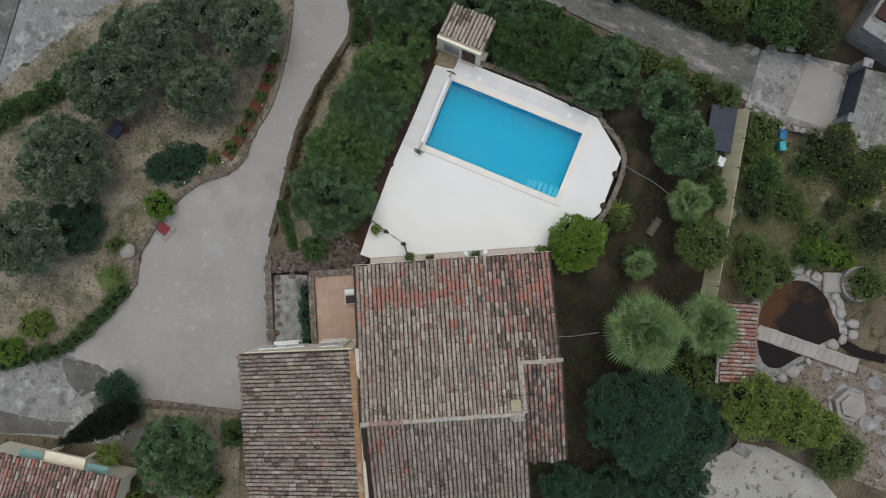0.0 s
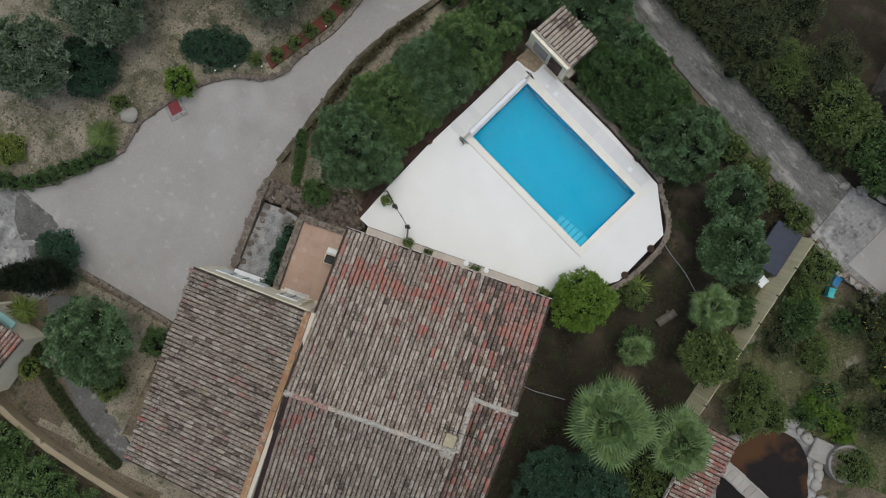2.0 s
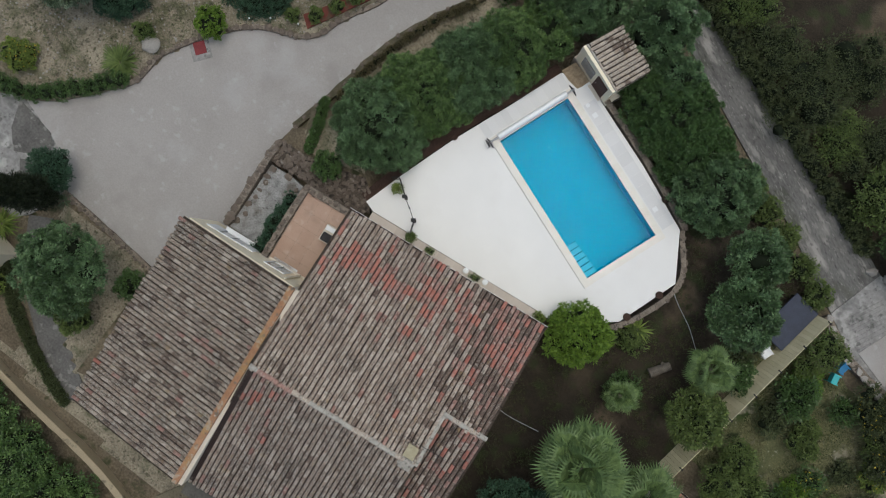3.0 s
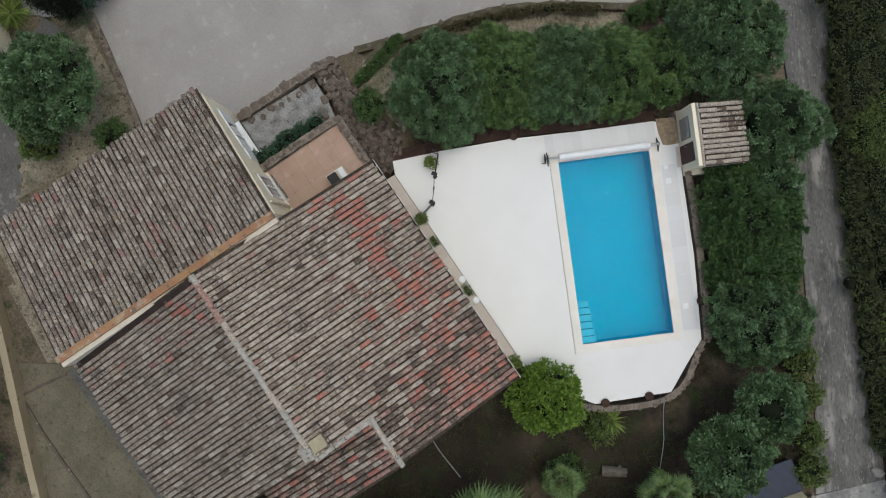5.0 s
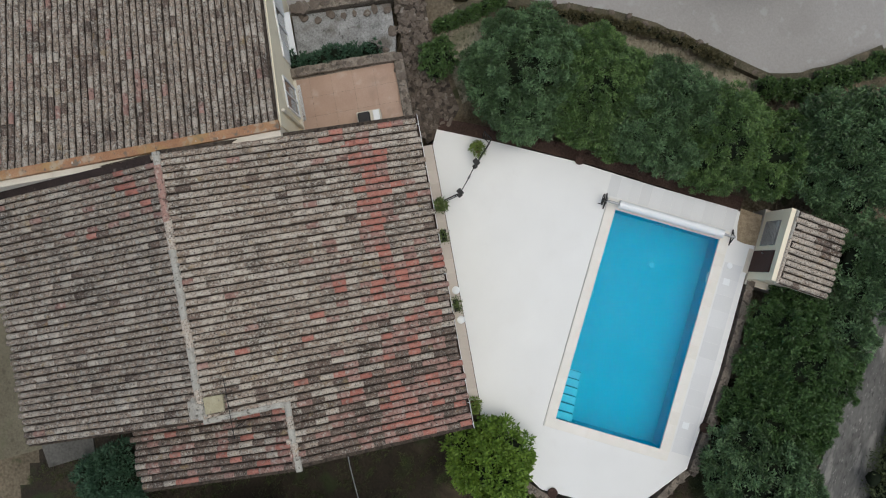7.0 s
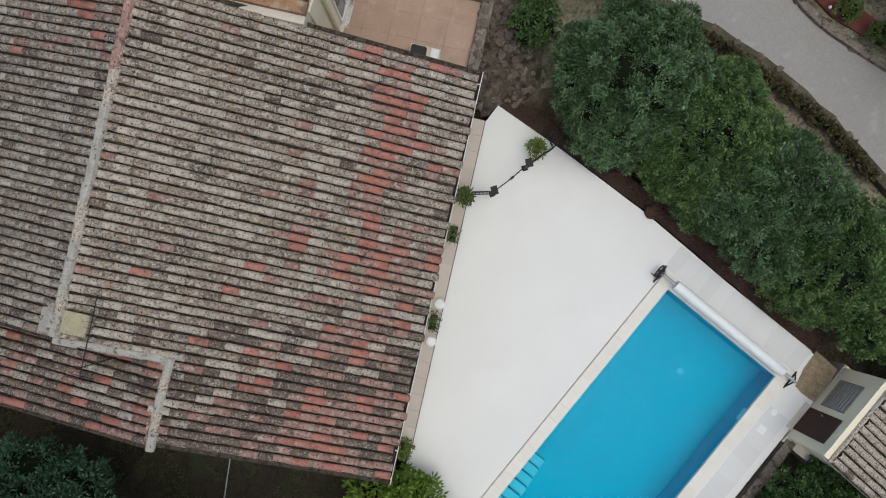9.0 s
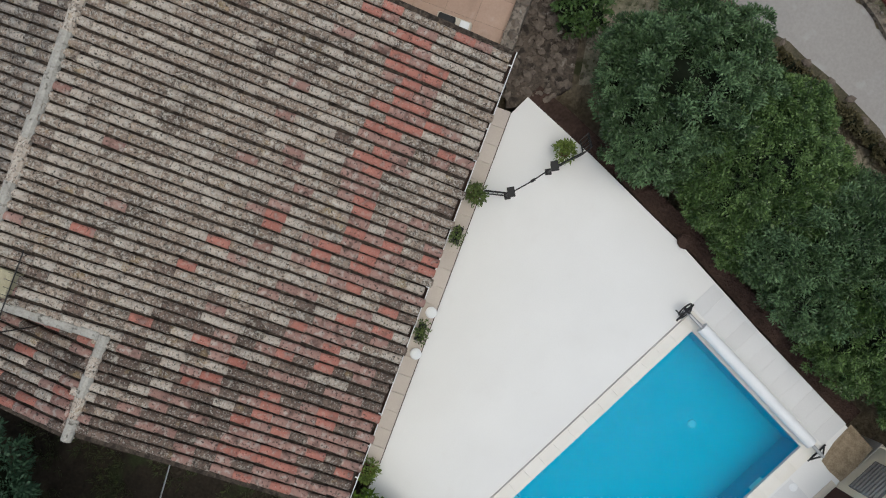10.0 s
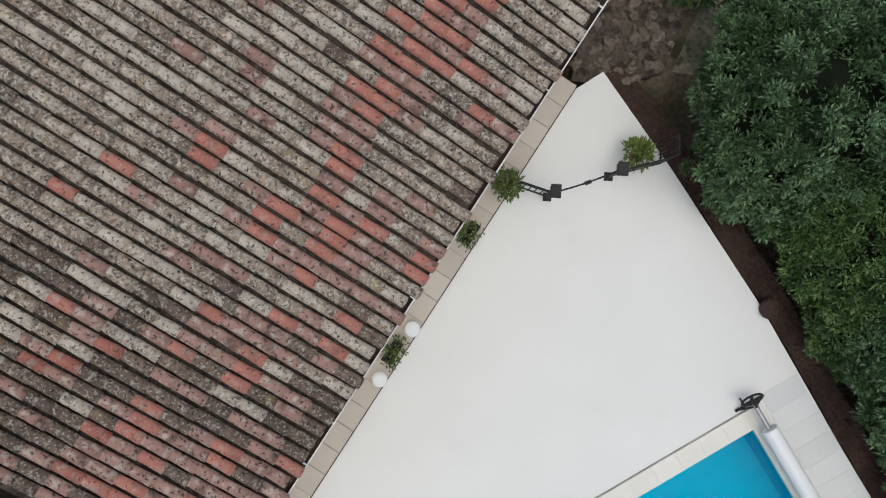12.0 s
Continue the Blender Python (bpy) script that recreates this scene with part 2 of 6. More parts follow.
HEDGE_LIT = leaf_material("bright_green_lit_leaf", (0.026, 0.06, 0.017), (0.235, 0.36, 0.115), 0.35, 0.4)
OLIVE_LIT = leaf_material("silvery_olive_lit_leaf", (0.04, 0.065, 0.038), (0.29, 0.36, 0.235), 0.42, 0.3)
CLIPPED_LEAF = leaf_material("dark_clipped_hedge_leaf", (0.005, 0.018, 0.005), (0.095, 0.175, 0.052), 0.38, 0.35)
CLIPPED_LIT = leaf_material("clipped_hedge_lit_leaf", (0.012, 0.034, 0.01), (0.135, 0.235, 0.075), 0.38, 0.35)
SCRUB_LEAF = leaf_material("dark_scrub_leaf", (0.012, 0.02, 0.009), (0.12, 0.145, 0.062))
YELLOW_LEAF = leaf_material("yellow_green_leaf", (0.03, 0.06, 0.012), (0.27, 0.35, 0.085))
SHRUB_LEAF = leaf_material("shrub_leaf", (0.024, 0.044, 0.014), (0.185, 0.245, 0.075))
PALM_LEAF = leaf_material("fan_palm_leaf", (0.022, 0.05, 0.018), (0.21, 0.30, 0.11))
FLOWER = leaf_material("yellow_blossom", (0.4, 0.3, 0.03), (0.6, 0.5, 0.08))

WATER = bpy.data.materials.new("clear_pool_water")
WATER.use_nodes = True
nt = WATER.node_tree
nt.nodes.clear()
out, mix = nt.nodes.new("ShaderNodeOutputMaterial"), nt.nodes.new("ShaderNodeMixShader")
clear, gloss, fres = nt.nodes.new("ShaderNodeBsdfTransparent"), nt.nodes.new("ShaderNodeBsdfGlossy"), nt.nodes.new("ShaderNodeFresnel")
clear.inputs[0].default_value = (0.5, 0.97, 1.0, 1)
gloss.inputs["Roughness"].default_value, fres.inputs[0].default_value = 0.12, 1.2
for a, c in ((fres.outputs[0], mix.inputs[0]), (clear.outputs[0], mix.inputs[1]), (gloss.outputs[0], mix.inputs[2]), (mix.outputs[0], out.inputs[0])):
    nt.links.new(a, c)
POND_WATER = material("murky_pond_water", (0.008, 0.007, 0.007), (0.014, 0.011, 0.01), 0.5, 3.0, 0.3, 0.0, (0.075, 0.035, 0.014), 0.35, 0.5, gloss=0.1)
GLASS = material("dark_window_glass", (0.03, 0.04, 0.05), (0.05, 0.06, 0.07), 1.0, 4.0, 0.05, 0.0)


# ---- small builders ----
def thing(name, label, category, m=None, group="", kind=""):
    ob = new(name)
    ob.empty_display_size = 0.1
    if m is not None:
        ob.matrix_world = m
    return tagged(ob, label, category, group, kind)


def data(name, bm, mats, smooth=False):
    me = bpy.data.meshes.new(name)
    bm.to_mesh(me)
    bm.free()
    for m in mats if isinstance(mats, (list, tuple)) else [mats]:
        me.materials.append(m)
    if smooth:
        me.shade_smooth()
    return me


def part(name, bm, mats, parent=None, label="", smooth=False, m=None):
    """One mesh object, from a bmesh or from shared mesh data, under a thing or part."""
    me = bm if isinstance(bm, bpy.types.Mesh) else data(name, bm, mats, smooth)
    ob = new(name, me)
    if parent is not None:
        ob.parent = parent
    if m is not None:
        ob.matrix_basis = m
    return tagged(ob, label)


def box(bm, lo, hi, bevel=0.0, m=None):
    c, s = [(a + b) / 2 for a, b in zip(lo, hi)], [abs(b - a) for a, b in zip(lo, hi)]
    vs = bmesh.ops.create_cube(bm, size=1, matrix=(m or Matrix()) @ Matrix.LocRotScale(c, None, s))["verts"]
    if bevel:
        es = list({e for v in vs for e in v.link_edges})
        bmesh.ops.bevel(bm, geom=es, offset=bevel, segments=1, affect="EDGES")
    return bm


def boxes(*specs, bevel=0.0):
    bm = bmesh.new()
    for lo, hi in specs:
        box(bm, lo, hi, bevel)
    return bm


def tube(bm, a, b, r, r2=None, n=8):
    a, b = Vector(a), Vector(b)
    q = (b - a).to_track_quat("Z", "Y").to_matrix().to_4x4()
    bmesh.ops.create_cone(bm, cap_ends=True, segments=n, radius1=r, radius2=r if r2 is None else r2, depth=(b - a).length,
                          matrix=Matrix.Translation((a + b) / 2) @ q)
    return bm


def slab(pts, top, bottom):
    bm = bmesh.new()
    f = bm.faces.new([bm.verts.new((x, y, bottom)) for x, y in pts])
    f.normal_update()
    if f.normal.z > 0:
        f.normal_flip()
    r = bmesh.ops.extrude_face_region(bm, geom=[f])
    for v in r["geom"]:
        if isinstance(v, bmesh.types.BMVert):
            v.co.z = top
    bmesh.ops.recalc_face_normals(bm, faces=bm.faces)
    bmesh.ops.triangulate(bm, faces=[g for g in bm.faces if len(g.verts) > 4])
    return bm


def smooth_line(pts, step=0.4):
    """A rounded line through the points."""
    p = [Vector(q) for q in pts]
    p = [2 * p[0] - p[1]] + p + [2 * p[-1] - p[-2]]
    res = []
    for i in range(1, len(p) - 2):
        n = max(1, int((p[i + 1] - p[i]).length / step))
        for k in range(n):
            t = k / n
            res.append(0.5 * ((2 * p[i]) + (p[i + 1] - p[i - 1]) * t + (2 * p[i - 1] - 5 * p[i] + 4 * p[i + 1] - p[i + 2]) * t * t
                              + (3 * p[i] - p[i - 1] - 3 * p[i + 1] + p[i + 2]) * t ** 3))
    return res + [p[-2]]


def lump(bm, c, r, squash=0.6, seed=0, sub=1, rough=0.25):
    """An uneven stone."""
    vs = bmesh.ops.create_icosphere(bm, subdivisions=sub, radius=1)["verts"]
    rg = random.Random(seed)
    sx, sy, a = rg.uniform(0.75, 1.25), rg.uniform(0.75, 1.25), rg.uniform(0, 6.3)
    for v in vs:
        k = 1 + rough * noise.noise(v.co * 1.4 + Vector((seed * 3.7, seed * 1.3, 0)))
        x, y = v.co.x * sx * k * r, v.co.y * sy * k * r
        v.co = Vector((c[0] + x * math.cos(a) - y * math.sin(a), c[1] + x * math.sin(a) + y * math.cos(a), c[2] + v.co.z * r * squash * k))


def raw_mesh(name, verts, faces, mats, index=None, smooth=False):
    me = bpy.data.meshes.new(name)
    nv, nf, k = len(verts), len(faces), faces.shape[1]
    me.vertices.add(nv)
    me.vertices.foreach_set("co", np.asarray(verts, np.float32).ravel())
    me.loops.add(nf * k)
    me.loops.foreach_set("vertex_index", np.asarray(faces, np.int32).ravel())
    me.polygons.add(nf)
    me.polygons.foreach_set("loop_start", np.arange(0, nf * k, k, dtype=np.int32))
    for m in mats if isinstance(mats, (list, tuple)) else [mats]:
        me.materials.append(m)
    if index is not None:
        me.polygons.foreach_set("material_index", np.asarray(index, np.int32))
    me.update(calc_edges=True)
    if smooth:
        me.shade_smooth()
    return me


# ---- ground ----
GROUND = -1.2
W_EDGE = [(-9.05, 17.5), (-9.16, 13.99), (-9.28, 12.01), (-9.6, 10.01), (-10.24, 7.69), (-11.1, 6.18), (-11.76, 4.51), (-12.59, 3.83), (-13.96, 3.29),
          (-14.92, 2.6), (-15.87, 1.58), (-16.8, 0.24), (-17.57, -1.27), (-17.67, -2.75), (-18.92, -4.43), (-20.5, -6.12), (-21.78, -6.98)]
E_EDGE = [(-7.0, 18.2), (-6.46, 16.4), (-5.96, 14.8), (-5.66, 13.2), (-5.72, 12.0), (-6.4, 10.75), (-7.5, 8.8), (-8.33, 6.92), (-8.91, 4.77), (-9.32, 2.46), (-9.88, 0.14),
          (-10.06, -1.17), (-9.81, -3.45), (-9.66, -5.73)]
S_EDGE = [(-9.6, -10.0), (-11.33, -9.93), (-14.43, -9.65), (-17.23, -9.43), (-18.77, -8.02), (-21.78, -6.98)]
DECK_RIM = [(-4.55, -0.68), (-3.93, 1.43), (-2.99, 4.27), (-1.53, 7.92), (-0.66, 10.2), (-0.52, 10.75), (0.75, 10.55), (1.68, 10.15), (5.2, 8.88), (8.52, 7.45), (9.93, 5.22), (8.86, 2.1),
            (6.6, 0.15), (5.39, 0.08), (-3.96, -0.884)]


def inside(x, y, pts):
    c, j = False, len(pts) - 1
    for i in range(len(pts)):
        if (pts[i][1] > y) != (pts[j][1] > y) and x < (pts[j][0] - pts[i][0]) * (y - pts[i][1]) / (pts[j][1] - pts[i][1]) + pts[i][0]:
            c = not c
        j = i
    return c


WEST_BED = [(-9.2, 13.9)] + W_EDGE[1:] + [(-27, -8.5), (-27, 8), (-19, 14), (-16, 16)]
SOUTH_BED = [(-11, -10.15), (-14.43, -9.85), (-16.9, -9.8), (-16.2, -12.5), (-11, -16.8)]


BANK = [(-9.55, -1.95), (-9.7, 0.0), (-8.7, 1.9), (-6.4, 2.4), (-4.95, 0.4), (-4.5, -0.5), (-4.1, -1.1), (-5.0, -1.5), (-9.0, -1.85)]


def height(x, y):
    z = GROUND + 0.05 * noise.noise((x * 0.5, y * 0.5, 0)) + 0.03 * noise.noise((x * 1.7, y * 1.7, 3))
    if inside(x, y, WEST_BED):
        z += 0.24 + 0.12 * noise.noise((x * 0.25, y * 0.25, 7))
    elif inside(x, y, SOUTH_BED):
        z += 0.22
    elif inside(x, y, [(-4.1, -0.2), (-0.6, 10), (0.7, 10.4), (8.3, 7.2), (9.5, 5.2), (8.6, 2.2), (5, 0.2)]):
        z = -2.6
    elif inside(x, y, BANK):
        z = -0.42 + 0.5 * (z - GROUND)
    r = max(abs(x), abs(y))
    return z + (0 if r < 70 else (r - 70) * 0.01 * noise.noise((x * 0.01, y * 0.01, 1)))


axis = sorted(set([-900, -500, -300, -200, -150, -110, -80, -60, -50, -42, -36, -32] + [i * 0.4 for i in range(-75, 76)] + [32, 36, 42, 50, 60, 80, 110, 150, 200, 300, 500, 900]))
na = len(axis)
gv = np.array([(x, y, height(x, y)) for y in axis for x in axis])
gf = np.array([(j * na + i, j * na + i + 1, (j + 1) * na + i + 1, (j + 1) * na + i) for j in range(na - 1) for i in range(na - 1)])
mid = gv[gf].mean(axis=1)
BARE_ZONES = [WEST_BED, SOUTH_BED, [(-9.5, 3), (-5.5, 13), (-4, 10), (-6.5, 2)], [(-12, -16.5), (-3, -16), (-3, -19), (-16, -18)]]
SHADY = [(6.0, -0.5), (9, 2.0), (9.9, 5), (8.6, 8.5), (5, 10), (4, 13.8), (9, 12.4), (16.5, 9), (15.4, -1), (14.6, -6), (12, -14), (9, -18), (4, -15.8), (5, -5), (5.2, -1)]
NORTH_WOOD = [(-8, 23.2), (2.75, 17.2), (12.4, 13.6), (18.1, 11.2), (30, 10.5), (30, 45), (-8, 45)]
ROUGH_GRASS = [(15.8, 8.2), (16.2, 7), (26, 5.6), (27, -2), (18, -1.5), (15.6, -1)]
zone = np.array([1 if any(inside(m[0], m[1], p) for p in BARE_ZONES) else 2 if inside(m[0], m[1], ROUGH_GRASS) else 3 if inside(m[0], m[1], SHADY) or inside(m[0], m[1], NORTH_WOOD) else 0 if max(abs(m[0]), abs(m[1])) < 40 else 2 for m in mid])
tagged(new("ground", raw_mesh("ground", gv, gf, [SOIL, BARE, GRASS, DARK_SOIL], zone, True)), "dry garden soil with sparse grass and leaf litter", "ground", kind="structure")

drive = [(p.x, p.y) for p in smooth_line([(*p, 0) for p in W_EDGE], 0.6)] + [(p.x, p.y) for p in reversed(smooth_line([(*p, 0) for p in S_EDGE], 0.8))][1:] + [(-9.6, -5.9)] + [(p.x, p.y) for p in reversed(smooth_line([(*p, 0) for p in E_EDGE], 0.6))]
tagged(part("driveway", slab(drive, -1.1, -1.4), CONCRETE), "wide pale grey poured concrete driveway with light stains", "driveway", kind="structure")
tagged(part("road_east", slab([(-12, 22.2), (-3.3, 17.75), (1.86, 16.1), (8.6, 13.0), (13.2, 11.05), (17.26, 8.9), (18.1, 11.9), (12.4, 14.3), (2.75, 17.9), (-6, 22.5), (-11, 27)], -1.1, -1.4), ROAD),
       "worn grey gravelly lane with wheel tracks", "road", kind="structure")
tagged(part("road_ramp", slab([(17.3, 8.9), (19.24, 7.82), (27.5, 5.2), (27.5, 10.3), (20.76, 11.63), (18.1, 11.9)], -1.104, -1.4), OLD_CONCRETE), "ribbed grey concrete ramp at the end of the lane", "road", kind="structure")
tagged(part("road_west", slab([(-30, 5.4), (-26.13, 7.54), (-22.56, 9.98), (-18.56, 13.75), (-15, 18), (-22, 19), (-25.1, 13.5), (-26.3, 9)], -1.104, -1.4), OLD_CONCRETE), "pale ribbed concrete side road", "road", kind="structure")
tagged(part("road_asphalt", slab([(-25.2, 13.5), (-26.35, 9), (-30.1, 5.4), (-36, 6), (-30, 19), (-22.1, 19)], -1.112, -1.4), ROAD), "grey asphalt road beside the concrete", "road", kind="structure")

# ---- paths and walls ----
paving_spots = [(-24.1, -8.6, 1.25), (-22.3, -8.2, 1.15), (-20.6, -8.4, 0.95), (-24.2, -10.7, 1.2), (-22.3, -10.3, 1.1), (-20.6, -10.2, 1.0), (-19.2, -9.4, 0.8), (-19.0, -11.0, 0.85), (-20.9, -11.6, 0.7)]
pavement = tagged(part("pavement", slab([(-27, -8.0), (-21.8, -6.8), (-18.5, -7.7), (-17.0, -9.3), (-18, -11.6), (-18.6, -12.2), (-23.2, -11.8), (-27, -11.8)], -1.125, -1.4), OLD_CONCRETE),
                  "patchy grey concrete and crazy paving", "pavement", kind="structure")
DARK_PATCH = material("dark_worn_concrete", (0.07, 0.068, 0.064), (0.17, 0.165, 0.155), 0.8, 9.0, 0.9, 0.4, layers=(((0.30, 0.295, 0.28), 2.4, 0.6, 0.06, 0.5),))
for pts in ([(-21.9, -7.2), (-19.6, -7.6), (-18.9, -8.6), (-20.6, -9.5), (-21.4, -8.6)], [(-20.3, -9.7), (-18.8, -8.9), (-18.0, -9.8), (-19.2, -10.9)], [(-25.5, -10.4), (-22.8, -10.9), (-21.0, -11.0), (-20.4, -11.7), (-25.5, -11.7)]):
    part("concrete_patch", slab(pts, -1.08, -1.2), DARK_PATCH, pavement)
for i, (x, y, r) in enumerate(paving_spots[3:]):
    rg = random.Random(i)
    pts = [(x + r * rg.uniform(0.8, 1.0) * math.cos(a), y + r * 0.85 * rg.uniform(0.8, 1.0) * math.sin(a)) for a in [k * 6.283 / 7 + rg.uniform(-.2, .2) for k in range(7)]]
    part("paving_slab", slab(pts, -1.09 + 0.006 * (i % 3), -1.2), OLD_CONCRETE, pavement)
tagged(part("garden_path", slab([(-18.0, -11.6), (-16.9, -11.0), (-14.6, -14.0), (-10.9, -16.6), (-9.6, -17.4), (-11.0, -17.9), (-13.2, -16.9), (-15.8, -14.8), (-17.2, -13.0)], -1.1, -1.4), DARK_PATCH),
       "grey concrete garden path curving between beds", "path", kind="structure")
tagged(part("house_path", slab([(-3.4, -17.6), (-5.0, -20.5), (1.4, -21.5), (7, -20.5), (6, -15.2), (-3.0, -15.9)], -1.1, -1.4), material("mossy_beige_path", (0.09, 0.08, 0.055), (0.19, 0.17, 0.12), 0.8, 12.0, 0.95, 0.6, layers=(((0.10, 0.105, 0.06), 1.1, 0.54, 0.12, 0.6), ((0.06, 0.055, 0.04), 6.0, 0.6, 0.06, 0.6)))), "trodden beige path with moss along the house wall", "path", kind="structure")


# concrete strip whose dark colour stands for the shade along the wall
tagged(part("drain_strip_south", slab([(-3.6, -15.4), (-3.3, -18.1), (4.0, -17.2), (7.0, -16.4), (6.6, -14.6)], -1.09, -1.4), material("shade_darkened_concrete", (0.06, 0.058, 0.052), (0.15, 0.145, 0.13), 0.7, 10.0, 0.9, 0.4, layers=(((0.03, 0.03, 0.025), 1.5, 0.55, 0.1, 0.6),))), "concrete strip below the house wall, coloured dark for shade", "path", kind="structure")


def low_wall(name, pts, width, top, bottom, mat, label, kind="structure", step=0.5, wobble=0.05, cat="wall"):
    """A low wall that follows a line, uneven along its top."""
    line = smooth_line([(*p, 0) for p in pts], step)
    bm, rows = bmesh.new(), []
    for i, p in enumerate(line):
        d = (line[min(i + 1, len(line) - 1)] - line[max(i - 1, 0)]).normalized()
        s = Vector((-d.y, d.x, 0)) * (width / 2 + wobble * noise.noise((i * 0.9, 2, 0)))
        h = top + wobble * noise.noise((i * 0.7, 5, 1))
        rows.append([bm.verts.new((q.x, q.y, z)) for q, z in ((p - s, bottom), (p - s, h), (p + s, h - 0.4 * wobble), (p + s, bottom))])
    for a, b in zip(rows, rows[1:]):
        for k in range(3):
            bm.faces.new((a[k], a[k + 1], b[k + 1], b[k]))
    bm.faces.new(rows[0]), bm.faces.new(rows[-1][::-1])
    bmesh.ops.recalc_face_normals(bm, faces=bm.faces)
    return tagged(part(name, bm, mat), label, cat, kind=kind)


def stones_along(parent, pts, r, z, mat, seed, step=0.33, spread=0.08):
    line = smooth_line([(*p, 0) for p in pts], step)
    shapes = []
    for k in range(5):
        bm = bmesh.new()
        lump(bm, (0, 0, 0), 1.0, 0.75, seed * 10 + k, 1, 0.5)
        shapes.append(data("stone", bm, mat, False))
    rg = random.Random(seed)
    for p in line:
        s = r * rg.uniform(0.75, 1.3)
        part("stone", shapes[rg.randrange(5)], None, parent, m=Matrix.LocRotScale((p.x + rg.uniform(-spread, spread), p.y + rg.uniform(-spread, spread), z + rg.uniform(-.04, .04)), Euler((0, 0, rg.uniform(0, 6.3))), (s, s, s * 0.8)))


kerb_w = low_wall("kerb_west", W_EDGE[1:], 0.22, -0.92, -1.3, STONE_WALL, "low mossy stone kerb between bed and driveway", cat="kerb")
stones_along(kerb_w, W_EDGE[5:14], 0.17, -0.9, STONE, 3, 0.36)
kerb_e = low_wall("kerb_east", E_EDGE[1:11], 0.3, -0.85, -1.3, BED_EDGE, "mossy planted edging beside the driveway", cat="kerb", wobble=0.1)
stones_along(kerb_e, E_EDGE[4:11], 0.13, -0.84, STONE, 4, 0.6, 0.12)
kerb_s = low_wall("kerb_south", [(-11.2, -10.05), (-14.43, -9.75), (-17.2, -9.55)], 0.25, -0.9, -1.3, STONE_WALL, "low brown stone kerb at the driveway's end", cat="kerb")
stones_along(kerb_s, [(-11.3, -10.1), (-14.4, -9.8), (-17.2, -9.6)], 0.13, -0.9, STONE, 5, 0.4)
low_wall("garden_wall_south", [(-21.5, -16.5), (-15.82, -18.26), (-12.36, -18.87), (-7.19, -19.51), (-1.9, -20.9), (1.2, -21.7), (5, -22.6)], 0.32, -0.5, -1.4, material("beige_wall_render", (0.27, 0.225, 0.15), (0.40, 0.34, 0.235), 1.0, 20.0, 0.9, 0.3, (0.16, 0.14, 0.10), 2.0, 0.6), "low beige rendered garden wall", wobble=0.03)
low_wall("path_kerb", [(-3.2, -18.2), (-3.27, -19.3), (-3.3, -20.4)], 0.12, -1.04, -1.3, STONE, "dark joint kerb across the path", cat="kerb", wobble=0.02)
low_wall("path_kerb_south", [(-3.3, -20.5), (-1.0, -20.35), (2.45, -19.85), (5.0, -19.3)], 0.12, -1.04, -1.3, STONE, "dark kerb along the garden path", cat="kerb", wobble=0.02)

# retaining walls round the deck
rim_w = low_wall("retaining_wall_west", [(-4.75, -0.6), (-4.2, 1.5), (-3.3, 4.35), (-1.85, 8.0), (-0.95, 10.3)], 0.5, -0.16, -1.4, EARTH, "red-brown earthy stone edge, darkened for shade below the hedge")
stones_along(rim_w, [(-4.85, -0.3), (-4.3, 1.5), (-3.4, 4.35), (-1.95, 8.0), (-1.05, 10.2)], 0.12, -0.22, EARTH, 6, 0.5)
rim_n = low_wall("retaining_wall_north", [(1.9, 10.35), (5.35, 9.1), (8.65, 7.68)], 0.3, 0.04, -1.4, STONE_WALL, "dark weathered stone wall behind the deck")
stones_along(rim_n, [(2.0, 10.42), (5.4, 9.2), (8.7, 7.75)], 0.14, -0.02, STONE, 7, 0.4)
rim_e = low_wall("retaining_wall_east", [(8.65, 7.5), (10.12, 5.25), (9.05, 2.05), (6.9, 0.15)], 0.26, -0.06, -1.4, STONE_WALL, "rough stone retaining wall under the deck")
stones_along(rim_e, [(8.75, 7.55), (10.2, 5.25), (9.12, 2.0), (7.0, 0.1)], 0.12, -0.16, STONE, 8, 0.3, 0.04)

# ---- pool deck and pool ----
PA = radians(-20.5)
POOL = pose(-1.14, 5.6, 0, 0, 0, -20.5)


def pool_xy(u, v):
    return (-1.14 + u * math.cos(PA) - v * math.sin(PA), 5.6 + u * math.sin(PA) + v * math.cos(PA))


bm = bmesh.new()
rim = [bm.verts.new((x, y, 0)) for x, y in DECK_RIM]
hole = [bm.verts.new((*pool_xy(u, v), 0)) for u, v in ((-0.02, -0.02), (8.02, -0.02), (8.02, 4.02), (-0.02, 4.02))]
edges = [bm.edges.new((a, b)) for ring in (rim, hole) for a, b in zip(ring, ring[1:] + ring[:1])]
bmesh.ops.triangle_fill(bm, edges=edges, use_beauty=True)
for f in bm.faces:
    f.normal_update()
    if f.normal.z < 0:
        f.normal_flip()
top = list(bm.faces)
r = bmesh.ops.extrude_face_region(bm, geom=top)
for v in r["geom"]:
    if isinstance(v, bmesh.types.BMVert):
        v.co.z = -0.25
bmesh.ops.recalc_face_normals(bm, faces=bm.faces)
deck = tagged(part("pool_deck", bm, DECK), "bright white paved pool deck with faint joints", "deck", kind="structure")

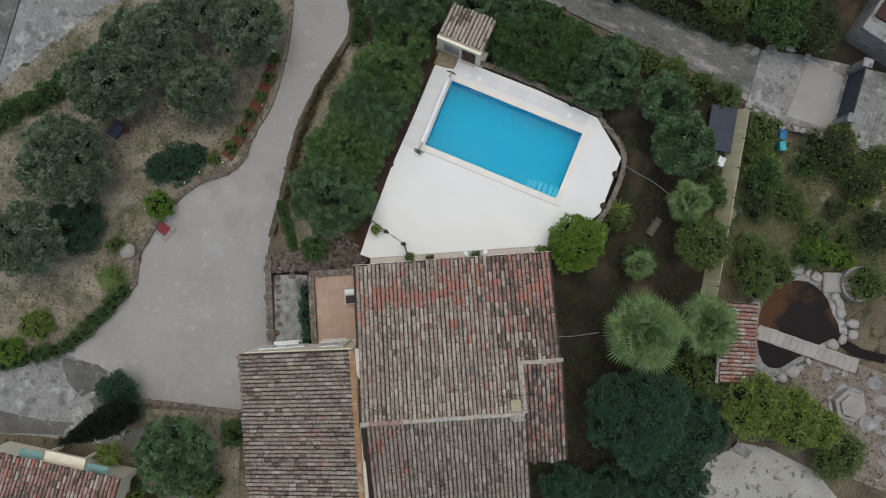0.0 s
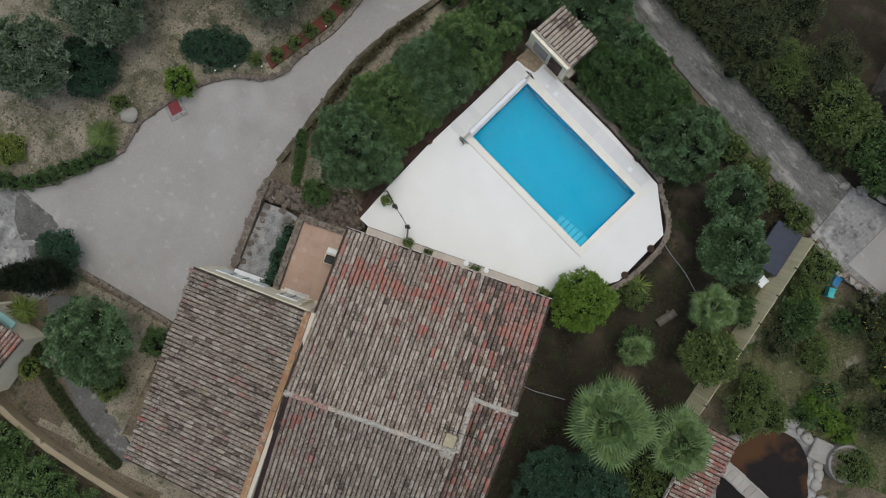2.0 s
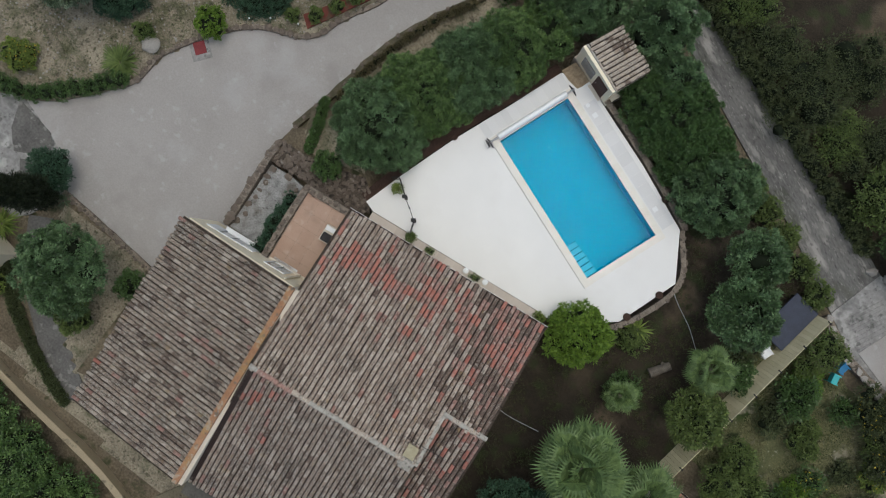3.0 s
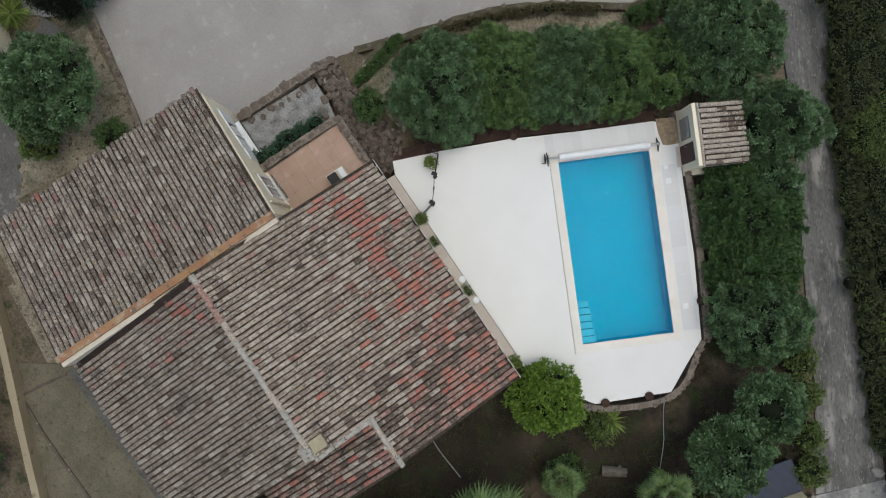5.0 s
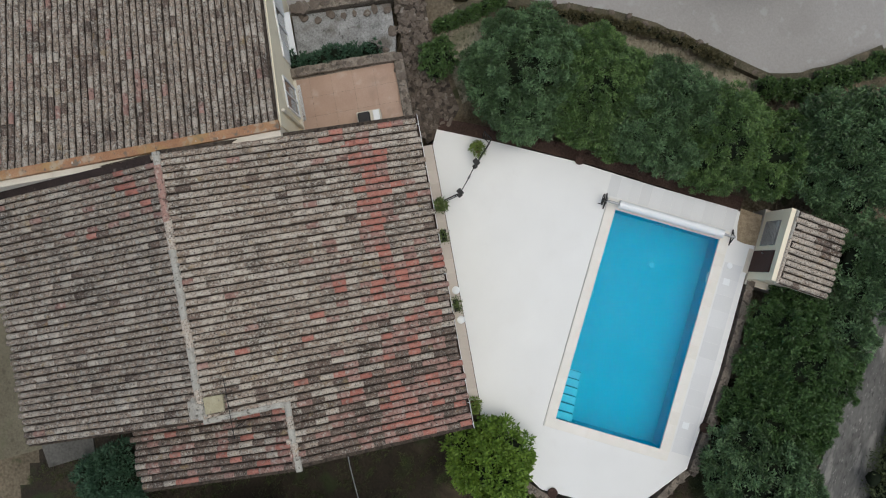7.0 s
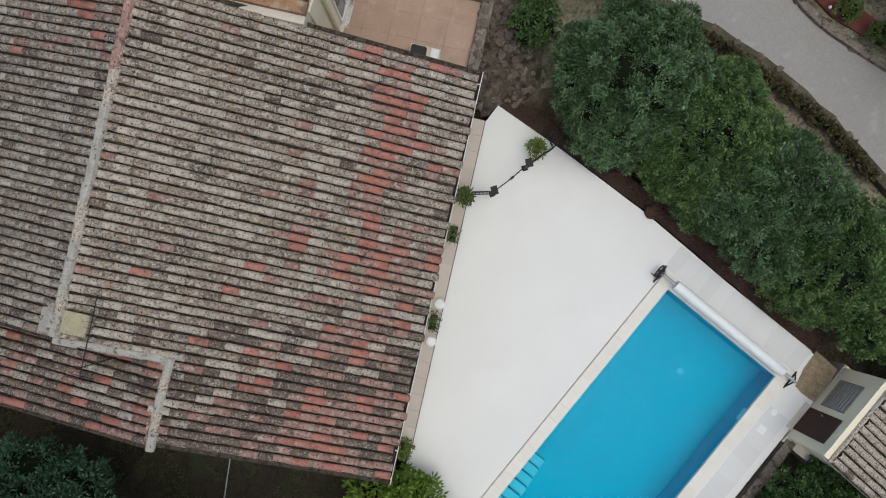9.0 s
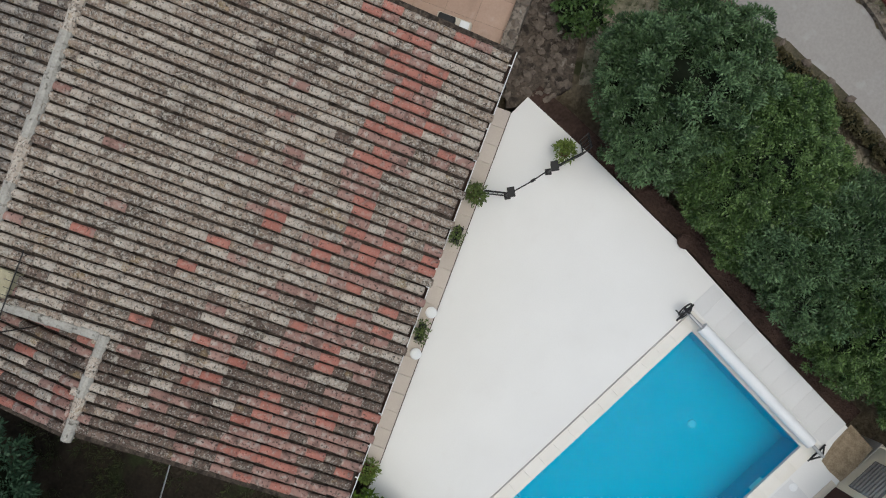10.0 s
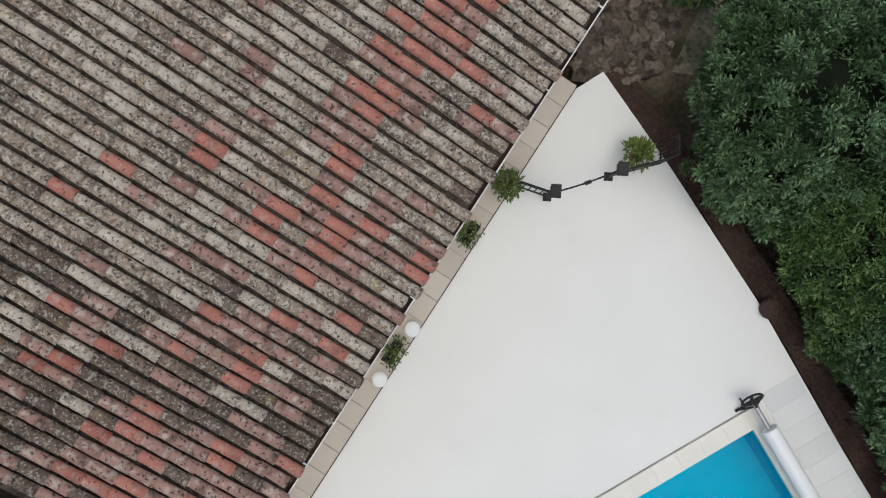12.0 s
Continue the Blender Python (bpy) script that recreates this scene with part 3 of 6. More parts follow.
pool = thing("swimming_pool", "rectangular pool of clear turquoise water with cream coping", "swimming pool", POOL)
FLOOR = -1.08                                   # as deep as the water lets it seem
bm = boxes(((-0.12, -0.12, FLOOR - 0.15), (8.12, 4.12, FLOOR)), ((-0.12, -0.12, FLOOR), (0, 4.12, -0.02)), ((8, -0.12, FLOOR), (8.12, 4.12, -0.02)), ((0, -0.12, FLOOR), (8, 0, -0.02)), ((0, 4, FLOOR), (8, 4.12, -0.02)))
part("basin", bm, LINER, pool, "bright blue lined basin")
surface = part("water", raw_mesh("water", np.array([(0.002, 0.002, -0.1), (7.998, 0.002, -0.1), (7.998, 3.998, -0.1), (0.002, 3.998, -0.1)]), np.array([(0, 1, 2, 3)]), WATER), None, pool, "still clear water")
surface.visible_shadow = False
for i in range(6):
    part("pool_step", boxes(((7.99 - 0.3 * (i + 1), 0.01, FLOOR), (7.99 - 0.3 * i - 0.025, 0.66, -0.2 - 0.135 * i)), bevel=0.012), STEP_BLUE, pool)
bm = bmesh.new()
bmesh.ops.create_cone(bm, cap_ends=True, segments=20, radius1=0.12, radius2=0.1, depth=0.04, matrix=Matrix.Translation((1.53, 2.13, FLOOR + 0.02)))
part("floor_drain", bm, STEP_BLUE, pool)
bm = bmesh.new()
bmesh.ops.create_cone(bm, cap_ends=True, segments=16, radius1=0.11, radius2=0.11, depth=0.05, matrix=Matrix.Translation((0.75, 0.05, -0.5)) @ pose(0, 0, 0, 90))
part("pool_light", bm, GREY_METAL, pool)
part("skimmer", boxes(((1.25, 3.985, -0.3), (1.65, 4.06, -0.05)), bevel=0.01), WHITE_PLASTIC, pool)
for u in (1.45, 6.9):
    part("skimmer_lid", boxes(((u - 0.12, 4.52, 0.0), (u + 0.12, 4.76, 0.012)), bevel=0.004), WHITE_PLASTIC, pool)
bm = bmesh.new()
bmesh.ops.create_cone(bm, cap_ends=True, segments=20, radius1=0.11, radius2=0.1, depth=0.02, matrix=Matrix.Translation((0.85, 4.6, 0.01)))
part("valve_lid", bm, WHITE_PLASTIC, pool)
cop = {}
for ln in (0.5, 0.516):
    cop[ln] = data("coping_stone", boxes(((0, -0.33, -0.06), (ln - 0.001, 0.03, 0.045)), bevel=0.004), COPING)
for i in range(16):
    part("coping_stone", cop[0.5], None, pool, m=pose(i * 0.5, 0, 0))
    part("coping_stone", cop[0.5], None, pool, m=pose(8 - i * 0.5, 4, 0, 0, 0, 180))
for i in range(9):
    part("coping_stone", cop[0.516], None, pool, m=pose(8, -0.32 + 0.01 + i * 0.515, 0, 0, 0, 90))
    part("coping_stone", cop[0.516], None, pool, m=pose(0, 4.32 - 0.01 - i * 0.515, 0, 0, 0, -90))
part("joint_strip", boxes(((-0.34, -0.352, 0.0), (8.34, -0.338, 0.005))), OLD_CONCRETE, pool)

reel = thing("pool_cover_reel", "white bubble-cover roller on black crank stands beside the pool", "cover reel", POOL @ pose(-0.16, 0, 0))
bm = tube(bmesh.new(), (0, 0.05, 0.32), (0, 3.95, 0.32), 0.15, n=20)
part("rolled_cover", bm, WHITE_PLASTIC, reel, smooth=False)
part("tube", tube(bmesh.new(), (0, -0.45, 0.32), (0, 4.4, 0.32), 0.045, n=12), GREY_METAL, reel)
for v in (-0.42, 4.36):
    bm = bmesh.new()
    for dx in (-0.25, 0.25):
        tube(bm, (0, v, 0.34), (dx, v, 0.03), 0.022)
    tube(bm, (-0.3, v, 0.03), (0.3, v, 0.03), 0.025)
    part("stand", bm, BLACK_METAL, reel)
bm = bmesh.new()
for k in range(16):
    a, b = k * math.pi / 8, (k + 1) * math.pi / 8
    tube(bm, (0.2 * math.cos(a), -0.56, 0.34 + 0.2 * math.sin(a)), (0.2 * math.cos(b), -0.56, 0.34 + 0.2 * math.sin(b)), 0.02, n=6)
for k in range(3):
    a = k * 2.094
    tube(bm, (0, -0.56, 0.34), (0.2 * math.cos(a), -0.56, 0.34 + 0.2 * math.sin(a)), 0.014, n=6)
tube(bm, (0, -0.4, 0.34), (0, -0.6, 0.34), 0.03)
tube(bm, (0.19, -0.56, 0.4), (0.19, -0.72, 0.4), 0.018)
part("crank_wheel", bm, BLACK_METAL, reel)

# ---- house ----
HOUSE = pose(-4.48, -1.2, 0, 0, 0, 6)          # u east along the north eave, v towards the ridge is local -y


def H(u, v, z):
    return HOUSE @ Vector((u, -v, z))


PITCH, COURSE = 0.213, 0.40


def tile_mesh(mat, lw=0.090, uw=0.079, ln=0.47, seg=6):
    """One barrel tile lying along +y (downhill is -y), mouth at y=0."""
    vs, fs = [], []
    for y, r, lift in ((0, lw, 0.032), (ln, uw, 0.0)):
        for t in (0.0, 0.016):
            for k in range(seg + 1):
                a = math.pi * k / seg
                vs.append(((r - t) * math.cos(a), y, (r - t) * 0.82 * math.sin(a) + lift))
    n = seg + 1
    for k in range(seg):
        fs += [(k, k + 1, 2 * n + k + 1, 2 * n + k), (n + k + 1, n + k, k, k + 1)[::-1]]
    return raw_mesh("roof_tile", np.array(vs), np.array(fs), mat)


TILES = [TILE_GREY, TILE_PALE, TILE_DARK, TILE_RED, TILE_OCHRE, TILE_PINK]
tile_data = [tile_mesh(m) for m in TILES]
tile_v = np.array([v.co for v in tile_data[0].vertices])
tile_f = np.array([tuple(p.vertices) for p in tile_data[0].polygons])


def roof_slope(roof, frame_m, width, length, pick, seed, first=0, limit=None):
    """Courses of barrel tiles on a slope whose frame has x along the eave and y uphill. The first courses are single pieces, the rest one mesh."""
    rg = random.Random(seed)
    cols, rows = int(width / PITCH), int(math.ceil((length - 0.2) / COURSE))
    off = (width - (cols - 1) * PITCH) / 2
    vs, fs, ix, cnt = [], [], [], 0
    for c in range(cols):
        wob, stagger = rg.uniform(-0.01, 0.01), rg.uniform(-0.055, 0.055)
        for r in range(rows if limit is None else min(rows, int(math.ceil((limit(off + c * PITCH) - 0.2) / COURSE)))):
            x, y = off + c * PITCH + wob + rg.uniform(-0.005, 0.005), r * COURSE + stagger + rg.uniform(-0.04, 0.04)
            k = pick(c / cols, (r + 0.5) / rows, rg)
            m = frame_m @ pose(x, y - 0.04, 0.026 + rg.uniform(0, 0.012), 1.6 + rg.uniform(-1.0, 1.0), rg.uniform(-3, 3), rg.uniform(-1.6, 1.6))
            if r < first:
                part("roof_tile", tile_data[k], None, roof, m=m)
            else:
                A = np.array(m)
                vs.append(tile_v @ A[:3, :3].T + A[:3, 3])
                fs.append(tile_f + cnt)
                ix += [k] * len(tile_f)
                cnt += len(tile_v)
    if vs:
        ob = part("roof_tiles", raw_mesh("roof_tiles", np.concatenate(vs), np.concatenate(fs), TILES, ix), None, roof)
        tagged(ob, kind="stuff")
    # channel tiles and boards under the courses
    spans = [(0, width, length)] if limit is None else [(0, 2.0, limit(0)), (2.0, width, length)]
    for x0, x1, ln in spans:
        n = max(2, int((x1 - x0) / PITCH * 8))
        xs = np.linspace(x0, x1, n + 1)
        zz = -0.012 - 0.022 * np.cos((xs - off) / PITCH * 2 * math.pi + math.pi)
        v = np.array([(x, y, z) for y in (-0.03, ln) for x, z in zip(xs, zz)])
        A = np.array(frame_m)
        v = v @ A[:3, :3].T + A[:3, 3]
        f = np.array([(i, i + 1, n + 2 + i, n + 1 + i) for i in range(n)])
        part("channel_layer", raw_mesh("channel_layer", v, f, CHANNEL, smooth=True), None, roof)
        bm = bmesh.new()
        box(bm, (x0, 0.0, -0.16), (x1, ln, -0.075), m=frame_m)
        part("roof_board", bm, RENDER_PALE, roof)


def slope_frame(origin, along, up):
    x, y = Vector(along).normalized(), Vector(up)
    y = (y - x * y.dot(x)).normalized()
    z = x.cross(y)
    return Matrix.Translation(origin) @ Matrix((x, y, z)).transposed().to_4x4()


def ridge(roof, a, b, r=0.13, mat=MORTAR, seed=1, red=(0, 0)):
    """A line of ridge pieces bedded in mortar."""
    a, b = Vector(a), Vector(b)
    n = max(1, int((b - a).length / 0.42))
    rg = random.Random(seed)
    d = (b - a) / n
    for i in range(n):
        bm = bmesh.new()
        j = Vector((rg.uniform(-.015, .015), rg.uniform(-.015, .015), 0))
        tube(bm, a + d * i + j, a + d * (i + 1.08) + j, r * 1.08, r * 0.94, n=10)
        part("ridge_piece", bm, TILE_PINK if red[0] <= i < red[1] else rg.choice((mat, mat, TILE_PALE)), roof)


def run(s, t, z):
    """Even spread of 0 to 1 that holds for a few tiles along a column."""
    return 0.5 + 0.85 * noise.noise((s * 41.3, t * 15, z))


def pick_main(s, t, rg):
    """North slope: red tiles gather in a band above the eave and towards the east."""
    band = math.exp(-((t - 0.22 - 0.12 * noise.noise((s * 3, 4, 2))) / 0.25) ** 2) * (0.5 + 1.0 * noise.noise((s * 7, t * 7, 1)))
    east = max(0, (s - 0.52)) * 1.6 * max(0, 0.95 - t)
    n1 = noise.noise((s * 4, t * 4, 9))
    q = 0.62 * run(s, t, 7) + 0.38 * rg.random()
    p = 0.08 + 0.47 * max(0, band) + 0.3 * east
    if q < p:
        return 3 if rg.random() < 0.85 else 5
    if q < p + 0.05 + 0.26 * max(0, band) + 0.2 * east:
        return 5
    q = 0.45 * run(s, t, 19) + 0.55 * rg.random() - 0.2 * n1
    dark = 0.1 + 1.9 * east + (0.1 if t < 0.06 else 0)
    return 2 if q < dark else 1 if q > 0.62 else 0


def pick_grey(s, t, rg):
    q = 0.4 * run(s, t, 31) + 0.6 * rg.random() + 0.08 * noise.noise((s * 5, t * 5, 3))
    west = s < 0.25 and t > 0.55
    return 3 if q > (0.8 if west else 0.97) else 5 if q > (0.62 if west else 0.88) else 1 if q > 0.68 else 2 if q < 0.16 else 0


def pick_dark(s, t, rg):
    q = rg.random() + 0.15 * noise.noise((s * 5, t * 5, 5))
    return 3 if q > 0.92 else 1 if q > 0.78 else 5 if q > 0.5 else 2 if q < 0.4 else 0


def pick_wing(s, t, rg):
    q = rg.random()
    return 3 if q > 0.998 else 5 if q > 0.975 else 1 if q > 0.86 else 2 if q < 0.1 else 0


def pick_red(s, t, rg):
    q = rg.random()
    return 3 if q < 0.1 else 5 if q < 0.6 else 1 if q < 0.72 else 2


U, V = Vector((math.cos(radians(6)), math.sin(radians(6)), 0)), Vector((math.sin(radians(6)), -math.cos(radians(6)), 0))
house = thing("farmhouse", "low farmhouse with cream walls and weathered barrel-tile roofs", "house")
EAVE, RIDGE = 3.45, 5.2


def prism(corners, bottom):
    """A wall block below a roof outline, given as corners with their heights."""
    bm = bmesh.new()
    t = [bm.verts.new(c) for c in corners]
    b = [bm.verts.new((c[0], c[1], bottom)) for c in corners]
    bm.faces.new(t), bm.faces.new(b[::-1])
    for i in range(len(t)):
        j = (i + 1) % len(t)
        bm.faces.new((t[i], b[i], b[j], t[j]))
    bmesh.ops.recalc_face_normals(bm, faces=bm.faces)
    return bm


zn = lambda v: EAVE + (RIDGE - EAVE) * v / 7.95
zs = lambda v: RIDGE - (RIDGE - 3.65) * (v - 7.95) / 6.15
WALL_DROP = 0.2
part("wall", prism([H(0.3, 0.45, zn(0.45) - WALL_DROP), H(9.9, 0.45, zn(0.45) - WALL_DROP), H(9.9, 5.5, zn(5.5) - WALL_DROP), H(0.3, 5.5, zn(5.5) - WALL_DROP)], -1.4), RENDER_CREAM, house)
part("wall", prism([H(0.3, 5.5, zn(5.5) - WALL_DROP), H(8.0, 5.5, zn(5.5) - WALL_DROP), H(8.0, 7.95, RIDGE - WALL_DROP), H(0.3, 7.95, RIDGE - WALL_DROP)], -1.4), RENDER_CREAM, house)
part("wall", prism([H(0.1, 7.95, RIDGE - WALL_DROP), H(8.0, 7.95, RIDGE - WALL_DROP), H(8.0, 13.8, zs(13.8) - WALL_DROP), H(0.1, 13.8, zs(13.8) - WALL_DROP)], -1.4), RENDER_CREAM, house)
part("wall", prism([H(8.0, 5.5, 4.4), H(9.9, 5.5, 4.4), H(9.9, 9.2, 3.75), H(8.0, 9.2, 3.75)], -1.4), RENDER_CREAM, house)

roof = part("north_roof", prism([H(0.3, 7.9, 5.0), H(7.9, 7.9, 5.0), H(7.9, 7.95, 5.0), H(0.3, 7.95, 5.0)], 4.9), MORTAR, house, "weathered grey barrel tiles with patches of red clay tiles")
upn = (H(0, 7.95, RIDGE) - H(0, 0, EAVE))
up_e = upn * (5.5 / 7.95)
roof_slope(roof, slope_frame(H(10.2, 0.17, zn(0.17)), -U, upn), 10.2, upn.length - 0.17, lambda s, t, g: pick_main(1 - s, t, g), 11, first=6, limit=lambda x: up_e.length - 0.17 if x < 2.0 else upn.length - 0.17)
roof_s = part("south_roof", prism([H(0.3, 7.96, 5.0), H(7.9, 7.96, 5.0), H(7.9, 8.02, 5.0), H(0.3, 8.02, 5.0)], 4.9), MORTAR, house, "grey lichened barrel tiles")
ups = H(0, 7.95, RIDGE) - H(0, 14.1, 3.65)
roof_slope(roof_s, slope_frame(H(0.05, 14.1, 3.65), U, ups), 8.2, ups.length, pick_grey, 13)
roof_e = part("east_roof", prism([H(8.4, 5.6, 4.45), H(9.9, 5.6, 4.45), H(9.9, 5.66, 4.45), H(8.4, 5.66, 4.45)], 4.4), MORTAR, house, "dark red-brown mossy barrel tiles")
upe = H(8.2, 5.5, 4.66) - H(8.2, 10.7, 3.75)
roof_slope(roof_e, slope_frame(H(8.2, 10.7, 3.72), U, upe), 2.1, upe.length, pick_dark, 14)
ridge(roof, H(0.05, 7.95, RIDGE + 0.06), H(8.1, 7.95, RIDGE + 0.05), 0.115, seed=2, red=(1, 5))
ridge(roof, H(8.15, 5.52, 4.73), H(10.25, 5.52, 4.73), 0.11, seed=3)
ridge(roof, H(8.2, 5.6, zn(5.6) + 0.06), H(8.2, 7.9, RIDGE + 0.05), 0.1, seed=4)
bm = bmesh.new()
lump(bm, (0, 0, 0.06), 0.3, 0.5, 91, 3, 1.0)
box(bm, (-0.27, -0.26, -0.2), (0.27, 0.26, 0.12))
part("ridge_block", bm, MORTAR, roof, "grey lichened mortar lump", m=HOUSE @ pose(7.81, -8.03, RIDGE))
CHIMNEY_CREAM = material("yellowed_chimney_render", (0.30, 0.27, 0.17), (0.46, 0.42, 0.29), 4.0, 30.0, 0.9, 0.3, (0.22, 0.2, 0.15), 7.0, 0.58)
chimney = part("chimney", boxes(((-0.2, -0.24, -0.5), (0.2, 0.24, 0.3)), ((-0.25, -0.29, 0.3), (0.25, 0.29, 0.36)), bevel=0.015), CHIMNEY_CREAM, house, "squat yellowed chimney with a flat slab", m=HOUSE @ pose(7.74, -7.47, zn(7.47)))

wing = thing("house_wing", "cream house wing with a single-pitch grey tiled roof", "house")
ZW, ZE, VN, VS_ = 3.1, 4.75, 4.27, 14.0
part("wall", prism([H(-6.1, VN - 0.04, ZW - 0.18 + 0.05), H(-0.2, VN - 0.04, ZE - 0.18), H(-0.2, VS_ - 0.2, ZE - 0.18), H(-6.1, VS_ - 0.2, ZW - 0.13)], -1.4), RENDER_CREAM, wing)
wroof = part("roof", prism([H(-0.3, VN + 0.1, ZE - 0.08), H(-0.05, VN + 0.1, ZE - 0.06), H(-0.05, VS_ - 0.1, ZE - 0.06), H(-0.3, VS_ - 0.1, ZE - 0.08)], ZE - 0.2), VERGE, wing, "grey-brown lichened barrel tiles with an ochre verge")
upw = H(-0.15, VN, ZE) - H(-6.3, VN, ZW)
roof_slope(wroof, slope_frame(H(-6.3, VN, ZW), V, upw), VS_ - VN, upw.length, pick_wing, 15)
part("verge", prism([H(-0.32, VN - 0.02, ZE + 0.1), H(-0.04, VN - 0.02, ZE + 0.13), H(-0.04, VS_, ZE + 0.13), H(-0.32, VS_, ZE + 0.1)], ZE - 0.06), VERGE, wing, "ochre painted verge")
part("cornice", prism([H(-0.2, VN, ZE - 0.06), H(0.14, VN, ZE - 0.06), H(0.14, VS_, ZE - 0.06), H(-0.2, VS_, ZE - 0.06)], ZE - 1.6), RENDER_PALE, wing, "cream band under the verge")

part("flashing", prism([H(0.141, 8.12, zs(8.12) + 0.17), H(0.36, 8.12, zs(8.12) + 0.13), H(0.36, 13.95, zs(13.95) + 0.13), H(0.141, 13.95, zs(13.95) + 0.17)], 3.4), material("tarred_flashing", (0.012, 0.008, 0.007), (0.045, 0.03, 0.026), 2.0, 20.0, 0.8, 0.3, (0.16, 0.14, 0.12), 3.0, 0.64), wing, "dark brown metal flashing beside the roof")

# wing wall: openings seen under the eave
def window(parent, u0, u1, z0, z1, v, shutters=True):
    w = part("window", boxes(((u0, 0, z0), (u1, 0.05, z0 + 0.07)), ((u0, 0, z1 - 0.07), (u1, 0.05, z1)), ((u0, 0, z0 + 0.07), (u0 + 0.07, 0.05, z1 - 0.07)), ((u1 - 0.07, 0, z0 + 0.07), (u1, 0.05, z1 - 0.07)),
                              (((u0 + u1) / 2 - 0.03, 0, z0 + 0.07), ((u0 + u1) / 2 + 0.03, 0.05, z1 - 0.07))), WHITE_PAINT, parent, "white framed window", m=HOUSE @ pose(0, -v, 0))
    part("pane", boxes(((u0 + 0.06, 0.005, z0 + 0.06), (u1 - 0.06, 0.02, z1 - 0.06))), GLASS, w)
    part("sill", boxes(((u0 - 0.12, 0, z0 - 0.09), (u1 + 0.12, 0.24, z0 - 0.02)), bevel=0.01), WHITE_PAINT, w)
    if shutters:
        for a, b in ((u0 - 0.55, u0 - 0.03), (u1 + 0.03, u1 + 0.55)):
            part("shutter", boxes(((a, 0, z0), (b, 0.06, z1)), bevel=0.01), WHITE_PAINT, w)


window(wing, -5.0, -3.6, 0.5, 2.1, VN - 0.04)
window(wing, -2.2, -1.1, 0.92, 2.95, VN - 0.04, False)
part("downpipe", tube(bmesh.new(), (-0.75, 0.07, 0.92), (-0.75, 0.07, 4.2), 0.05), RENDER_PALE, wing, m=HOUSE @ pose(0, -(VN - 0.04), 0))

# gutter on the north eave
gutter = thing("roof_gutter", "cream metal gutter with white brackets under the tile eave", "gutter", HOUSE @ pose(0, -0.15, EAVE - 0.06))
bm = bmesh.new()
prof = [(0.075 * math.cos(a), 0.075 * math.sin(a)) for a in [math.pi + k * math.pi / 8 for k in range(9)]]
prof += [(y * 0.88, z * 0.88) for y, z in reversed(prof)]
ends = [[bm.verts.new((x, y, z)) for y, z in prof] for x in (-0.02, 10.25)]
for k in range(len(prof)):
    j = (k + 1) % len(prof)
    bm.faces.new((ends[0][k], ends[0][j], ends[1][j], ends[1][k]))
bmesh.ops.recalc_face_normals(bm, faces=bm.faces)
part("trough", bm, EARTH, gutter, "dark gutter trough")
part("lip", tube(bmesh.new(), (-0.02, 0.072, 0.0), (10.25, 0.072, 0.0), 0.012, n=6), WHITE_PAINT, gutter)
br = data("bracket", boxes(((-0.012, -0.13, 0.0), (0.012, 0.085, 0.016)), ((-0.012, 0.07, -0.08), (0.012, 0.085, 0.0))), WHITE_PAINT)
for i in range(15):
    part("bracket", br, None, gutter, m=pose(0.3 + i * 0.7, 0, 0.005))
part("downpipe", tube(bmesh.new(), (10.15, 0.0, -0.07), (10.15, 0, -EAVE - 0.9), 0.045), RENDER_PALE, gutter)

# parapet bench with cap tiles between eave and deck
bench = tagged(part("parapet_wall", boxes(((0.55, -0.42, -1.35), (9.95, 0.235, 0.27))), RENDER_PALE, m=HOUSE), "low rendered ledge with beige cap tiles below the eave", "wall", kind="structure")
cap = data("cap_tile", boxes(((0.004, -0.42, 0.274), (0.466, 0.25, 0.305)), bevel=0.006), BEIGE_TILE)
for i in range(20):
    part("cap_tile", cap, None, bench, m=pose(0.55 + i * 0.47, 0, 0))
part("edge_strip", boxes(((0.55, 0.252, 0.004), (9.95, 0.272, 0.03))), EARTH, bench)

# ---- patio beside the wing ----
patio = tagged(part("patio", boxes(((-2.55, -4.45, -1.35), (0.28, -0.55, 0.892))), STONE_WALL, m=HOUSE), "raised terrace floored with terracotta tiles", "patio", kind="structure")
pt = data("floor_tile", boxes(((0.003, 0.003, 0.893), (0.697, 0.767, 0.9)), bevel=0.002), TERRACOTTA)
for i in range(4):
    for j in range(5):
        part("floor_tile", pt, None, patio, m=pose(-2.5 + i * 0.7, -4.42 + j * 0.77, 0))
part("drain_strip", boxes(((-2.5, -4.44, 0.904), (0.2, -4.12, 0.912))), RENDER_PALE, patio)
pw = low_wall("patio_wall", [tuple(H(-2.72, 4.4, 0).xy), tuple(H(-2.72, 2.4, 0).xy), tuple(H(-2.66, 0.45, 0).xy)], 0.32, 1.12, -1.35, STONE_WALL, "rough stone terrace wall", step=0.3)
pw2 = low_wall("patio_wall_north", [tuple(H(-2.6, 0.38, 0).xy), tuple(H(-1.0, 0.4, 0).xy), tuple(H(0.2, 0.36, 0).xy)], 0.32, 1.06, -1.35, STONE_WALL, "rough stone terrace wall", step=0.3)
stones_along(pw, [tuple(H(-2.72, 4.3, 0).xy), tuple(H(-2.72, 2.4, 0).xy), tuple(H(-2.66, 0.5, 0).xy)], 0.15, 1.08, STONE, 21, 0.3, 0.05)
stones_along(pw2, [tuple(H(-2.6, 0.38, 0).xy), tuple(H(-1.0, 0.4, 0).xy), tuple(H(0.1, 0.36, 0).xy)], 0.15, 1.02, STONE, 22, 0.3, 0.05)
